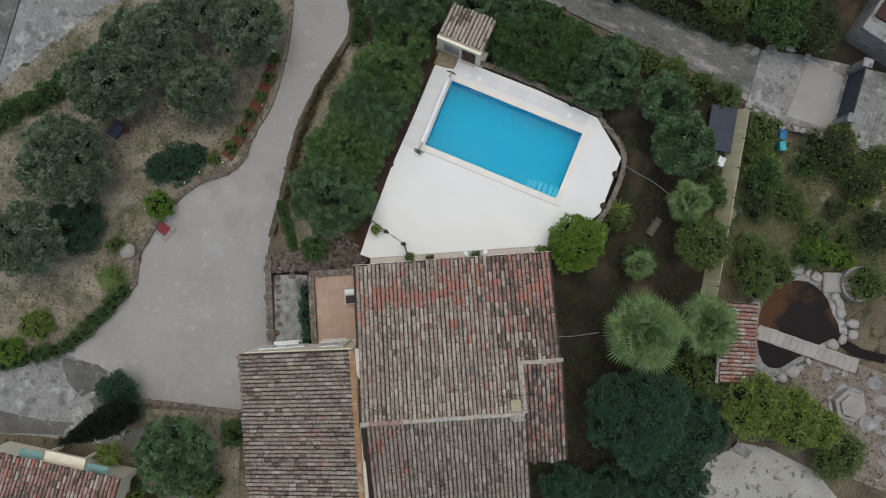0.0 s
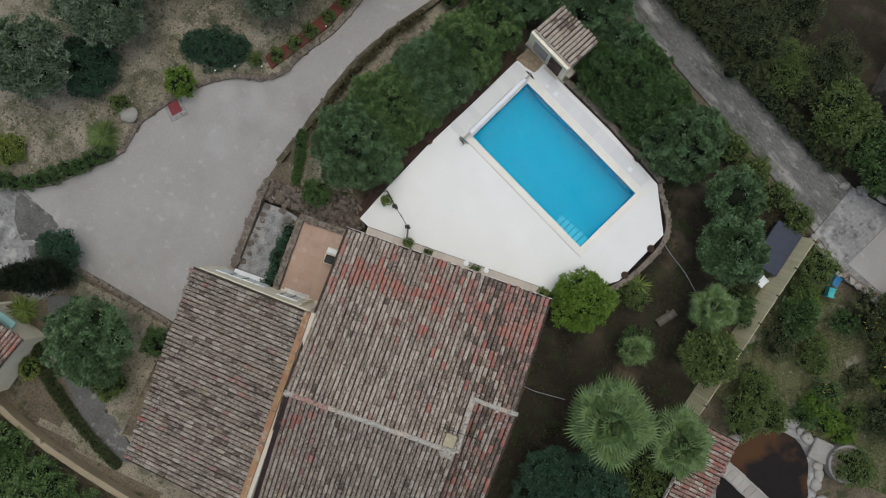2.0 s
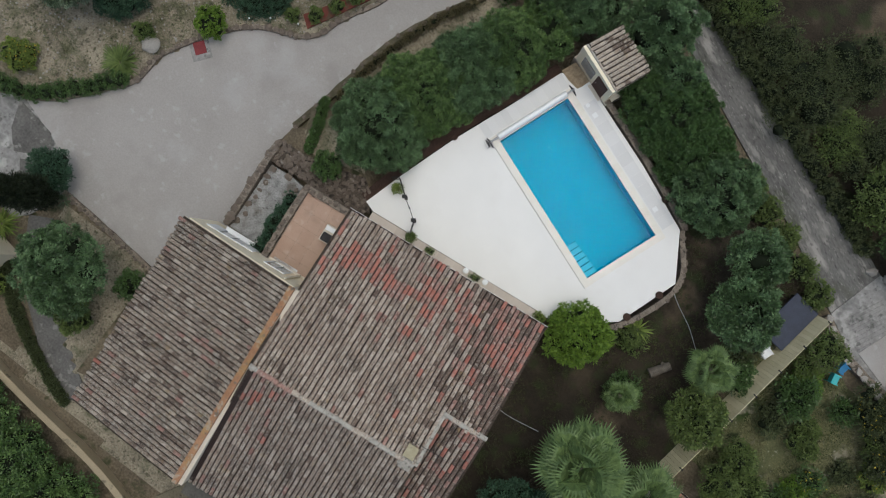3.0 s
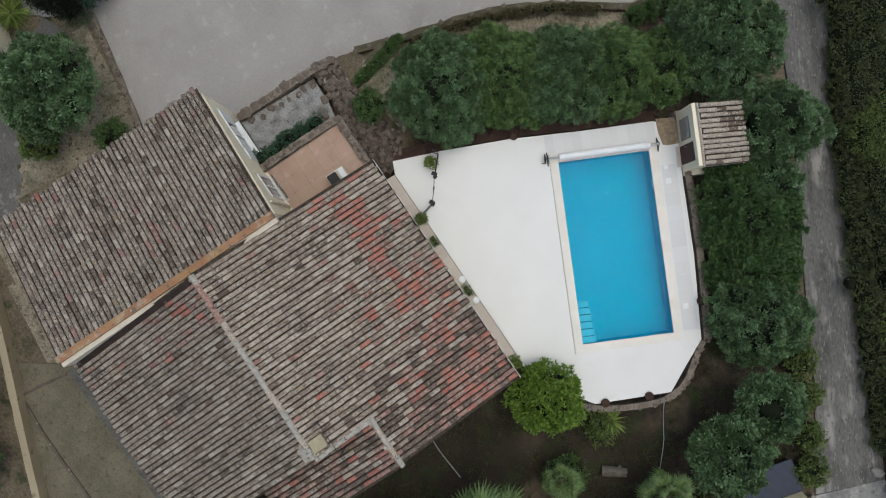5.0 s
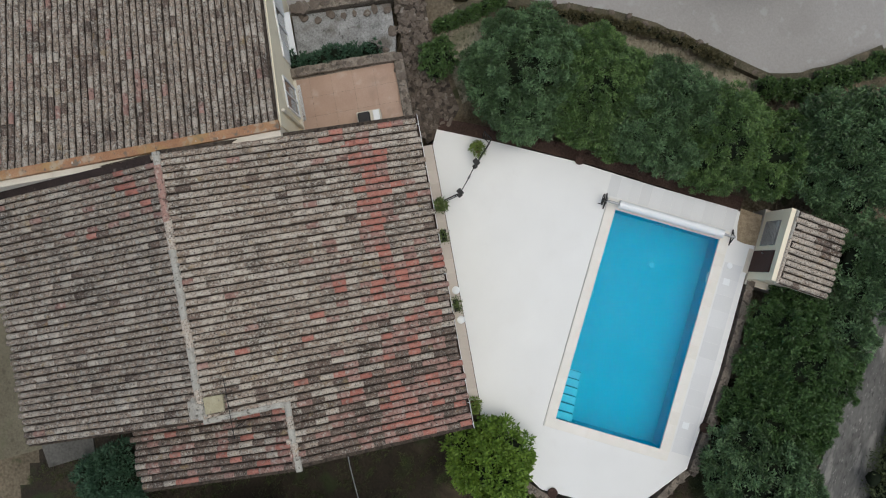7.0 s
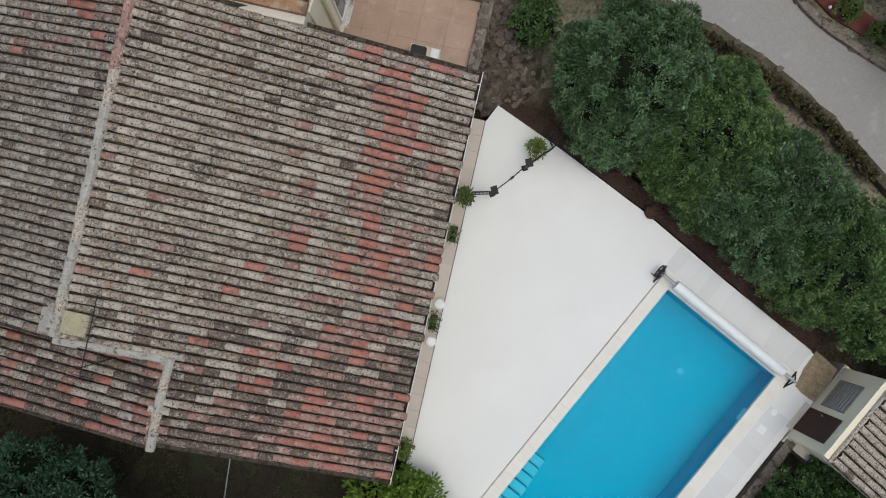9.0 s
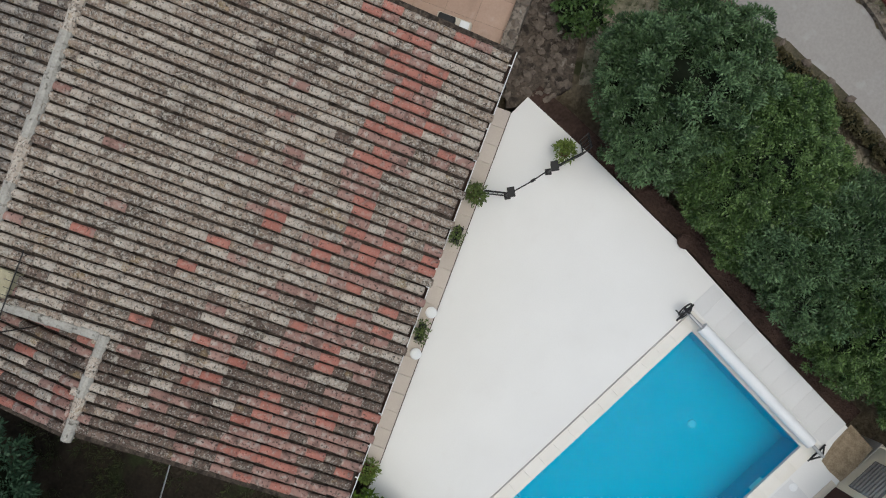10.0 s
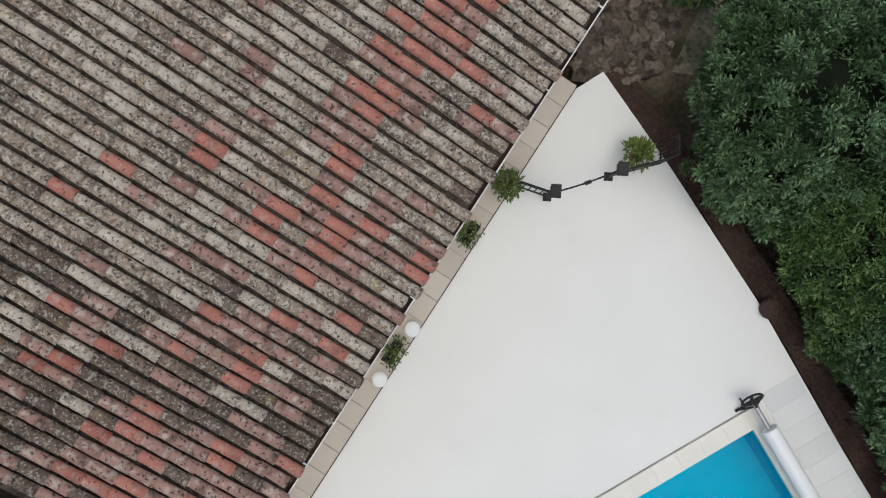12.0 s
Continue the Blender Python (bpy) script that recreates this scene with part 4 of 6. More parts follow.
bbq = thing("barbecue", "pale masonry barbecue with a black grill box", "barbecue", HOUSE @ pose(-0.55, -1.75, 0.9))
part("base", boxes(((-0.3, -0.42, 0), (0.3, 0.42, 0.55)), bevel=0.02), RENDER_PALE, bbq)
part("grill_box", boxes(((-0.22, -0.36, 0.55), (0.24, 0.05, 0.8)), bevel=0.03), BLACK_METAL, bbq)
part("shelf", boxes(((-0.26, 0.16, 0.55), (0.26, 0.38, 0.62)), bevel=0.01), WHITE_PAINT, bbq)
tagged(part("gravel_court", slab([(-9.25, -5.75), (-9.45, -2.05), (-8.2, -1.95), (-7.55, -2.0), (-7.3, -5.6)], -0.3, -1.4), GREY_GRAVEL), "small court of pale grey gravel", "gravel", kind="structure")
cw = low_wall("court_wall", [(-9.75, -0.95), (-9.7, -2.2), (-9.55, -4.0), (-9.4, -5.75)], 0.34, 0.05, -1.4, STONE_WALL, "brown dry-stone wall beside the driveway", step=0.3)
stones_along(cw, [(-9.75, -0.95), (-9.7, -2.2), (-9.55, -4.0), (-9.42, -5.65)], 0.19, 0.0, STONE, 23, 0.34, 0.06)
stones_along(cw, [(-8.3, -2.15), (-7.75, -2.3), (-7.5, -3.4), (-7.4, -5.4)], 0.16, -0.26, STONE, 24, 0.3, 0.12)
stones_along(cw, [(-9.1, -2.3), (-9.15, -3.8), (-9.05, -5.5)], 0.15, -0.27, STONE, 25, 0.34, 0.16)
rock_base = [(-9.7, -1.95), (-9.8, -0.8), (-8.2, -0.65), (-5.3, 0.2), (-4.75, -0.2), (-4.3, -0.72), (-4.1, -1.05), (-5.0, -1.5), (-7.2, -1.72), (-8.2, -1.75)]
rockery = tagged(part("rockery", slab(rock_base, -0.2, -1.4), ROCK_BANK), "bank of rough brown fieldstones", "rockery", kind="structure")
rg = random.Random(31)
rocks = []
for k in range(6):
    bm = bmesh.new()
    lump(bm, (0, 0, 0), 1.0, 0.8, 60 + k, 2, 0.9)
    rocks.append(data("rock", bm, STONE))
n = 0
while n < 230:
    x, y = rg.uniform(-9.8, -4.1), rg.uniform(-1.9, 0.2)
    if inside(x, y, rock_base) and (x < -6.3 or rg.random() < 0.45):
        s = rg.uniform(0.05, 0.13)
        part("rock", rocks[n % 6], None, rockery, m=Matrix.LocRotScale((x, y, -0.19 + rg.uniform(-0.03, 0.05)), Euler((rg.uniform(-.2, .2), rg.uniform(-.2, .2), rg.uniform(0, 6.3))), (s, s, s)))
        n += 1
tagged(part("planting_strip", slab([(-8.3, -0.45), (-5.5, 0.35), (-6.6, 2.3), (-8.4, 1.9), (-9.2, 0.3)], -0.4, -1.4), BARE), "strip of bare sandy soil", "bed", kind="structure")
low_wall("strip_hedge_kerb", [(-9.5, 1.5), (-8.6, -0.3), (-7.9, -0.5)], 0.25, -0.4, -1.4, BED_EDGE, "mossy stone edging of the planting strip", cat="kerb")

# ---- iron gate across the deck ----
def lantern_post(x, y, turn):
    t = thing("lantern_post", "black iron gate post with a dark lantern on top", "post", pose(x, y, 0, 0, 0, turn), group="gate posts")
    part("post", tube(bmesh.new(), (0, 0, 0), (0, 0, 1.05), 0.035), BLACK_METAL, t)
    part("base_plate", boxes(((-0.08, -0.08, 0), (0.08, 0.08, 0.015))), BLACK_METAL, t)
    part("lantern", boxes(((-0.1, -0.075, 1.05), (0.1, 0.075, 1.24)), ((-0.12, -0.09, 1.24), (0.12, 0.09, 1.27)), bevel=0.008), BLACK_METAL, t)


def rail_panel(a, b, name="iron_railing", gap=0.11, z1=0.95, label="black wrought-iron railing panel with upright bars"):
    a, b = Vector((*a, 0)), Vector((*b, 0))
    ln = (b - a).length
    ang = math.degrees(math.atan2(b.y - a.y, b.x - a.x))
    t = thing(name, label, "railing", pose(a.x, a.y, 0, 0, 0, ang), group="gate railings")
    for z in (0.12, z1 - 0.14, z1):
        part("rail", tube(bmesh.new(), (0, 0, z), (ln, 0, z), 0.017, n=6), BLACK_METAL, t)
    n = max(2, int(ln / gap))
    bar = data("bar", tube(bmesh.new(), (0, 0, 0), (0, 0, z1), 0.011, n=6), BLACK_METAL)
    for i in range(n + 1):
        part("bar", bar, None, t, m=pose(ln * i / n, 0, 0))


lantern_post(-2.07, -0.03, 35)
lantern_post(-3.08, 0.62, 35)
rail_panel((-1.86, -0.6), (-2.05, -0.08))
rail_panel((-3.1, 0.64), (-3.85, 1.2))
chain = thing("gate_bar", "thin black iron bar closing the gateway", "gate", pose(0, 0, 0))
bm = bmesh.new()
pts = [Vector((-2.08, -0.02, 0.95)), Vector((-2.4, 0.2, 0.86)), Vector((-2.6, 0.33, 0.84)), Vector((-2.8, 0.45, 0.87)), Vector((-3.06, 0.6, 0.95))]
for a, b in zip(pts, pts[1:]):
    tube(bm, a, b, 0.018, n=6)
part("bar", bm, BLACK_METAL, chain)
bm = bmesh.new()
tube(bm, pts[2] - Vector((0.05, -0.03, 0)), pts[2] + Vector((0.05, -0.03, 0)), 0.035, n=8)
part("latch", bm, BLACK_METAL, chain)
rail_panel((-4.12, 0.98), (-3.86, 1.2), "side_railing", 0.08, 1.3, "narrow black iron railing against the hedge")

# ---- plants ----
# near-black colour on the crown cores, painting the shade between sprays
INNER = leaf_material("crown_inner_shade", (0.004, 0.007, 0.003), (0.011, 0.017, 0.007), 0.9)


def bumpy(rs):
    """An uneven radius over directions, as a sum of waves."""
    k = rs.normal(size=(9, 3)) * np.array([1.6] * 4 + [3.4] * 5)[:, None]
    p, a = rs.uniform(0, 6.28, 9), np.array([0.07] * 4 + [0.045] * 5)
    return lambda d: 1 + (np.sin(d @ k.T + p) * a).sum(axis=1)


def leaf_quads(rs, blobs, n, ln, wd, clump_r, per=26, up=0.35, low=-0.55, deep=0.7):
    """Leaves as small folded kites, gathered in sprays over the surface of uneven balls."""
    vol = np.array([b[3] * b[4] for b in blobs])
    want = max(1, n // per)
    pick = rs.choice(len(blobs), size=want * 3, p=vol / vol.sum())
    B = np.array(blobs)[pick]
    d = rs.normal(size=(len(pick), 3))
    d /= np.linalg.norm(d, axis=1)[:, None]
    d[:, 2] = np.where(d[:, 2] < low, -d[:, 2], d[:, 2])
    rad = np.empty(len(pick))
    for i in range(len(blobs)):
        s = pick == i
        if s.any():
            rad[s] = bumpy(np.random.RandomState(int(abs(blobs[i][0] * 13 + blobs[i][1] * 7)) % 9999 + i))(d[s])
    rad *= rs.uniform(deep, 1.08, len(pick))
    centre = B[:, :3] + d * rad[:, None] * B[:, 3:6]
    # sprays buried inside a neighbouring lobe are left out
    bare = np.ones(len(centre), bool)
    for i, b in enumerate(blobs):
        q = np.linalg.norm((centre - np.array(b[:3])) / np.array(b[3:6]), axis=1)
        bare &= (pick == i) | (q > 0.75)
    centre, d = centre[bare][:want], d[bare][:want]
    c = np.repeat(centre, per, axis=0)
    dd = np.repeat(d, per, axis=0)
    N = len(c)
    spray = dd * 0.9 + rs.normal(size=(N, 3)) * 0.75 + np.array([0, 0, up])
    spray /= np.linalg.norm(spray, axis=1)[:, None]
    base = c + spray * (clump_r * rs.uniform(0.1, 1.0, N) ** 0.7)[:, None]
    axis_ = spray + rs.normal(size=(N, 3)) * 0.45
    axis_ /= np.linalg.norm(axis_, axis=1)[:, None]
    side = np.cross(axis_, rs.normal(size=(N, 3)) * 0.6 + np.array([0, 0, 1.0]))
    side /= np.linalg.norm(side, axis=1)[:, None] + 1e-6
    L, Wd = ln * rs.uniform(0.65, 1.3, N), wd * rs.uniform(0.7, 1.25, N)
    nrm = np.cross(side, axis_)
    m_ = base + axis_ * (L * 0.45)[:, None] + nrm * (Wd * 0.12)[:, None]
    v = np.stack([base, m_ + side * (Wd / 2)[:, None], base + axis_ * L[:, None], m_ - side * (Wd / 2)[:, None]], axis=1).reshape(-1, 3)
    return v, np.arange(N * 4).reshape(-1, 4)


def core_quads(blob, k=0.78, n=7, seed=0):
    """A closed uneven ball, for the shaded inside of a crown."""
    g = np.linspace(-1, 1, n)
    vs, fs = [], []
    for ax in range(3):
        for sg in (-1, 1):
            o = len(vs)
            for a in g:
                for b in g:
                    p = [0, 0, 0]
                    p[ax], p[(ax + 1) % 3], p[(ax + 2) % 3] = sg, math.tan(a * 0.7854), math.tan(b * 0.7854)
                    vs.append(p)
            for i in range(n - 1):
                for j in range(n - 1):
                    q = (o + i * n + j, o + (i + 1) * n + j, o + (i + 1) * n + j + 1, o + i * n + j + 1)
                    fs.append(q if sg > 0 else q[::-1])
    d = np.array(vs)
    d /= np.linalg.norm(d, axis=1)[:, None]
    r = bumpy(np.random.RandomState(int(abs(blob[0] * 13 + blob[1] * 7)) % 9999 + seed))(d)
    return np.array(blob[:3]) + d * (r * k)[:, None] * np.array(blob[3:6]), np.array(fs)


def crown(name, parent, seed, blobs, n, ln, wd, mat, clump_r=0.22, per=26, up=0.35, core=0.78, extra=None, deep=0.7, low=-0.55, lit=None):
    rs = np.random.RandomState(seed)
    v, f = leaf_quads(rs, blobs, n, ln, wd, clump_r, per, up, low, deep)
    mats, ix = [mat, INNER, extra or mat, lit or mat], [np.zeros(len(f), int)]
    # two sprays in five, at random, take the lit leaf colour
    if lit:
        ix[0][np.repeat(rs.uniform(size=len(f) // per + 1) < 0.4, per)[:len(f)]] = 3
    if extra:
        ix[0][rs.uniform(size=len(f)) < 0.035] = 2
    vs, fs, o = [v], [f], len(v)
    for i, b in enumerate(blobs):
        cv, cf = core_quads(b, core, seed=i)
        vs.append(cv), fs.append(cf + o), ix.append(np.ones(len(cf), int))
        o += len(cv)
    return part(name, raw_mesh(name, np.concatenate(vs), np.concatenate(fs), mats, np.concatenate(ix)), None, parent)


def trunk(parent, seed, x, y, z0, z1, r, spread, limbs=4):
    rg = random.Random(seed)
    bm = bmesh.new()
    k = Vector((x + rg.uniform(-.1, .1), y + rg.uniform(-.1, .1), z0 + (z1 - z0) * 0.45))
    tube(bm, (x, y, z0 - 0.1), k, r, r * 0.75)
    for i in range(limbs):
        a = i * 6.283 / limbs + rg.uniform(-.4, .4)
        m_ = k + Vector((math.cos(a) * spread * 0.5, math.sin(a) * spread * 0.5, (z1 - z0) * 0.3))
        tube(bm, k, m_, r * 0.55, r * 0.35, 6)
        tube(bm, m_, m_ + Vector((math.cos(a) * spread * 0.35, math.sin(a) * spread * 0.35, (z1 - z0) * 0.25)), r * 0.35, r * 0.15, 6)
    part("trunk", bm, BARK, parent)


def tree(name, label, category, x, y, r, h, mat, seed, n, ln, wd, z0=GROUND, squash=0.8, lobes=5, clump_r=0.22, per=26, up=0.35, group="", extra=None, core=0.78, deep=0.7, low=-0.55, wild=0.0, lit=None):
    """A tapered trunk with limbs and a crown of several uneven lobes."""
    rg = random.Random(seed)
    t = thing(name, label, category, group=group)
    rz = min(r * squash, h * 0.46)
    zc = z0 + h - rz
    blobs = [(x, y, zc, r * 0.72, r * 0.72, rz)]
    for i in range(lobes):
        a = i * 6.283 / lobes + rg.uniform(-.35, .35)
        q = r * rg.uniform(0.36, 0.5)
        q *= 1 + wild * rg.uniform(-0.6, 0.3)
        e = (r - q * rg.uniform(0.95, 1.1)) * (1 + wild * rg.uniform(-0.5, 0.7))
        blobs.append((x + math.cos(a) * e, y + math.sin(a) * e, zc + rz * rg.uniform(-0.35, 0.25), q, q, q * 0.85))
    trunk(t, seed, x, y, z0, zc + rz * 0.3, max(0.05, 0.055 * r), r * 0.6)
    crown("crown", t, seed, blobs, n, ln, wd, mat, clump_r, per, up, core, extra, deep, low, lit)
    return t


OLIVES = [(-20.8, 3.8, 2.35, 4.2), (-18.4, 8.3, 2.0, 4.4), (-16.0, 10.4, 2.0, 4.2), (-11.1, 11.5, 1.95, 4.0), (-13.5, 8.2, 1.7, 3.4), (-13.7, 12.9, 1.7, 4.0),
          (-17.2, 10.6, 1.6, 3.8),
          (-22.8, -0.5, 1.95, 4), (13.0, 5.95, 1.65, 3.8), (12.0, 8.3, 1.3, 3.4), (-14.1, -12.0, 2.05, 4.0)]
for i, (x, y, r, h) in enumerate(OLIVES):
    tree("olive_tree", "grey-green olive tree with a dense rounded crown", "tree", x, y, r, h, OLIVE_LEAF if x < -15 or y > 8.1 and x < 0 else PITTO_LEAF, 100 + i, int(7000 * r * r), 0.15, 0.06, GROUND + (0.2 if x < -10 else 0), group="olive trees", clump_r=0.26, per=75, lobes=13, core=0.6, deep=0.7, low=-0.1, lit=OLIVE_LIT if x < -15 or y > 8.1 and x < 0 else PITTO_LIT)
# the hedge of big bushes round the pool
BUSHES = [(-6.1, 2.65, 2.3, 3.6, 0), (-5.45, 5.0, 2.1, 3.2, 1), (-4.4, 7.25, 2.0, 3.2, 2), (-3.3, 9.5, 1.9, 3.3, 1), (-2.65, 11.2, 1.6, 3.2, 1), (-2.3, 13.9, 2.4, 4.0, 2), (1.9, 14.5, 1.7, 3.6, 2), (3.9, 13.0, 1.2, 3.0, 2),
          (3.7, 11.5, 1.55, 3.0, 3), (5.1, 11.5, 2.05, 3.2, 3), (6.75, 10.75, 1.95, 3.1, 3), (8.65, 9.75, 2.0, 3.5, 2), (-6.0, 3.9, 1.75, 3.0, 0), (-4.75, 6.05, 1.85, 2.9, 1), (-3.75, 8.35, 1.75, 2.9, 2)]
for i, (x, y, r, h, k) in enumerate(BUSHES):
    tree("hedge_bush", ("dense mid-green evergreen hedge bush with glossy leaves", "dark green clipped hedge bush", "grey-green leafy hedge bush", "very dark green close-clipped hedge bush")[k], "bush", x, y, r, h,
         (PITTO_LEAF, HEDGE_LEAF, PITTO_LEAF, CLIPPED_LEAF)[k], 200 + i, int((10500, 12500, 9500, 12500)[k] * r * r * (1.45 if x < -3.2 else 1)), (0.115, 0.095, 0.12, 0.095)[k] * (0.82 if x < -3.2 else 1), (0.046, 0.042, 0.044, 0.042)[k] * (0.78 if x < -3.2 else 1), group="pool hedge", squash=0.95, lobes=12, clump_r=(0.21, 0.17, 0.24, 0.17)[k], per=(105, 80, 105, 80)[k], core=0.67, deep=0.72, low=0.0, lit=(PITTO_LIT, HEDGE_LIT, PITTO_LIT, CLIPPED_LIT)[k])
tree("lemon_tree", "bright green citrus tree beside the deck", "tree", 7.5, 0.35, 1.5, 3.0, LEMON_LEAF, 300, 9500, 0.15, 0.075, lobes=12, clump_r=0.2, core=0.7, deep=0.72)
DARKS = [(10.85, -8.85, 2.6, 5), (14.2, -9.5, 1.9, 3.0), (7.3, -13.2, 1.25, 2.5), (13.0, -12.7, 1.83, 3.5), (9.6, -13.5, 1.4, 2.4), (-20.8, 0.4, 1.45, 2.0), (-17.9, -8.8, 1.0, 2)]
for i, (x, y, r, h) in enumerate(DARKS):
    tree("evergreen_tree", "dark blue-green evergreen tree with a broad round crown", "tree", x, y, r, h, DARK_LEAF, 320 + i, int(5200 * r * r), 0.13, 0.055, squash=0.75, lobes=12, clump_r=0.26, per=40, core=0.74, deep=0.76)
YELLOWS = [(17.2, -8.1, 1.6, 3.8), (19.3, -8.7, 1.5, 3.6), (20.9, -9.2, 0.9, 3.0), (14.3, 0.6, 1.3, 3)]
for i, (x, y, r, h) in enumerate(YELLOWS):
    tree("yellow_green_tree", "light yellow-green leafy tree by the pond" if i < 3 else "green garden tree with yellowing sprays", "tree", x, y, r, h, YELLOW_LEAF if i < 3 else SHRUB_LEAF, 340 + i, int(3600 * r * r), 0.17, 0.08, lobes=11, clump_r=0.26, per=22, core=0.7, deep=0.74, extra=None if i < 3 else YELLOW_LEAF)
SHRUBS = [(18.0, 4.4, 0.9, 1.7), (17.8, 7.1, 0.75, 1.6), (21.7, 6.1, 1.15, 1.9), (17.6, 0.2, 0.9, 1.5), (21.3, 1.4, 0.6, 0.9), (17.5, -1.3, 1.0, 1.8), (23.6, 4.4, 1.0, 1.5), (23.9, -1.3, 0.8, 1.3),
          (18.4, 13.6, 1.7, 2.3), (15.6, 14.6, 1.5, 2.3), (20.6, 13.0, 1.3, 2.0), (14.6, -6.6, 1.4, 2.6), (15.0, 3.5, 0.8, 1.3), (22.4, -10.9, 1.3, 2.0), (24.4, 1.6, 1.0, 1.3),
          (17.6, 5.7, 0.55, 1.1), (20.6, 5.3, 0.6, 0.9), (22.7, 5.2, 0.8, 1.2), (17.9, 2.9, 0.75, 1.0), (19.0, -0.7, 0.8, 1.1), (20.6, 0.1, 0.6, 0.8), (24.7, 5.5, 0.9, 1.3), (14.5, 4.6, 0.75, 1.1), (10.2, 1.7, 0.5, 0.6),
          (11.1, -0.4, 0.7, 1.1), (19.6, 3.6, 0.45, 0.6), (22.4, 2.8, 0.5, 0.6), (23.0, 1.0, 0.55, 0.7)]
for i, (x, y, r, h) in enumerate(SHRUBS):
    tree("shrub", "straggling green garden shrub with yellow blossom" if i in (2, 4, 6) else "straggling mixed green garden shrub", "shrub", x, y, r, h, (HEDGE_LEAF, SHRUB_LEAF, SCRUB_LEAF, SHRUB_LEAF)[i % 4], 360 + i, int(3000 * r * r), 0.14, 0.065, lobes=10, clump_r=0.26, per=16, deep=0.66, wild=0.7, squash=0.6,
         extra=FLOWER if i in (2, 4, 6) else None, core=0.68)
VERGE_ROW = [(-4.5, 22.2), (-1.2, 20.8), (1.6, 19.7), (4.3, 18.6), (7.0, 17.6), (9.6, 16.7), (12.2, 15.9), (14.0, 16.6), (10.5, 19.0), (5.0, 21.2), (0.5, 23.2)]
for i, (x, y) in enumerate(VERGE_ROW):
    tree("roadside_shrub", "dark scrubby roadside shrub", "shrub", x, y, 1.2 + 0.35 * (i % 3), 1.1 + 0.5 * (i % 2), SCRUB_LEAF if i % 3 else SHRUB_LEAF, 400 + i, 6000, 0.12, 0.05, group="roadside scrub", clump_r=0.3, per=16, core=0.6, lobes=11, deep=0.6, wild=0.8)
LOW_ROW = [(10.2, 11.4), (11.6, 10.9), (13.0, 10.4), (14.6, 9.7), (16.0, 9.1)]
for i, (x, y) in enumerate(LOW_ROW):
    tree("verge_shrub", "low dark shrub along the lane", "shrub", x, y, 0.7, 0.9, SHRUB_LEAF, 420 + i, 1600, 0.13, 0.06, group="lane edge shrubs", core=0.7)
SW_ROW = [(-19.5, -19.2, 1.9), (-16.5, -20.0, 1.8), (-13.4, -20.7, 1.8), (-10.4, -21.3, 1.8), (-7.6, -21.7, 1.7), (-4.6, -22.6, 1.6), (-15, -22.8, 2.0), (-11, -23.6, 2.0), (-8.2, -23.8, 1.8), (-1.6, -23.4, 1.4)]
for i, (x, y, r) in enumerate(SW_ROW):
    tree("garden_hedge_shrub", "dense green shrub behind the low garden wall", "shrub", x, y, r, 2.2, HEDGE_LEAF, 440 + i, int(2600 * r * r), 0.14, 0.065, group="south hedge", clump_r=0.26, core=0.66, deep=0.72, lobes=11, lit=HEDGE_LIT)
SMALLS = [(-16.2, 1.75, 0.8, 1.2, 1), (-18.7, -0.6, 0.5, 0.8, 0), (-23.0, -5.3, 0.9, 1.0, 2), (-24.5, -6.9, 0.85, 1.0, 1), (-7.1, -0.45, 0.72, 1.5, 3), (-11.35, -11.0, 0.8, 1.6, 3), (-12.7, -14.0, 0.9, 1.4, 0), (-17.0, -15.2, 0.55, 0.9, 2),
          (8.9, 1.3, 0.7, 0.9, 0), (9.9, 1.9, 0.6, 0.8, 0), (19.9, 2.9, 0.9, 0.8, 0),
          (20.9, 0.55, 0.75, 0.9, 1), (22.0, 0.25, 0.7, 0.8, 1), (23.0, -0.1, 0.55, 0.7, 1), (22.4, 7.0, 0.9, 1.2, 2), (23.8, 3.7, 0.9, 1.0, 2), (18.0, 5.2, 0.9, 1.2, 1)]
for i, (x, y, r, h, k) in enumerate(SMALLS):
    tree("small_shrub", ("low grey-green garden shrub", "bright yellow-green garden shrub", "low shrub covered in yellow flowers", "rounded bright green clipped bush")[k], "shrub", x, y, r, h,
         (SHRUB_LEAF, LEMON_LEAF, YELLOW_LEAF, HEDGE_LEAF)[k], 460 + i, int(5200 * r * r), 0.1, 0.055, GROUND + (0.2 if x < -10 else 0.6 if k == 3 else 0), lobes=5, clump_r=0.13, extra=FLOWER if k == 2 else None)
cover = thing("ground_cover", "flat dark green creeping juniper on the bed", "shrub")
crown("crown", cover, 480, [(-15.4, 4.2, -0.85, 1.5, 1.1, 0.3), (-16.5, 3.9, -0.85, 0.7, 0.8, 0.25), (-14.4, 4.7, -0.85, 0.7, 0.6, 0.25)], 12000, 0.1, 0.04, DARK_LEAF, 0.12)
RED_BUSHES = [(-10.25, 9.3), (-10.7, 8.2), (-11.2, 7.1), (-11.7, 6.2), (-12.3, 5.2), (-13.2, 4.5), (-10.0, 10.4)]
for i, (x, y) in enumerate(RED_BUSHES):
    tree("bed_shrub", "small dark green shrub in the red gravel bed", "shrub", x, y, 0.36, 0.5, SHRUB_LEAF, 490 + i, 900, 0.09, 0.05, GROUND + 0.33, group="red bed shrubs", clump_r=0.1)
tagged(part("red_bed", slab([(-9.85, 10.4), (-10.4, 10.2), (-11.1, 8.2), (-12.05, 6.2), (-12.9, 4.9), (-12.3, 4.45), (-11.35, 6.2), (-10.45, 7.9)], -0.84, -1.3), RED_GRAVEL), "strip of red brick gravel along the driveway", "bed", kind="structure")


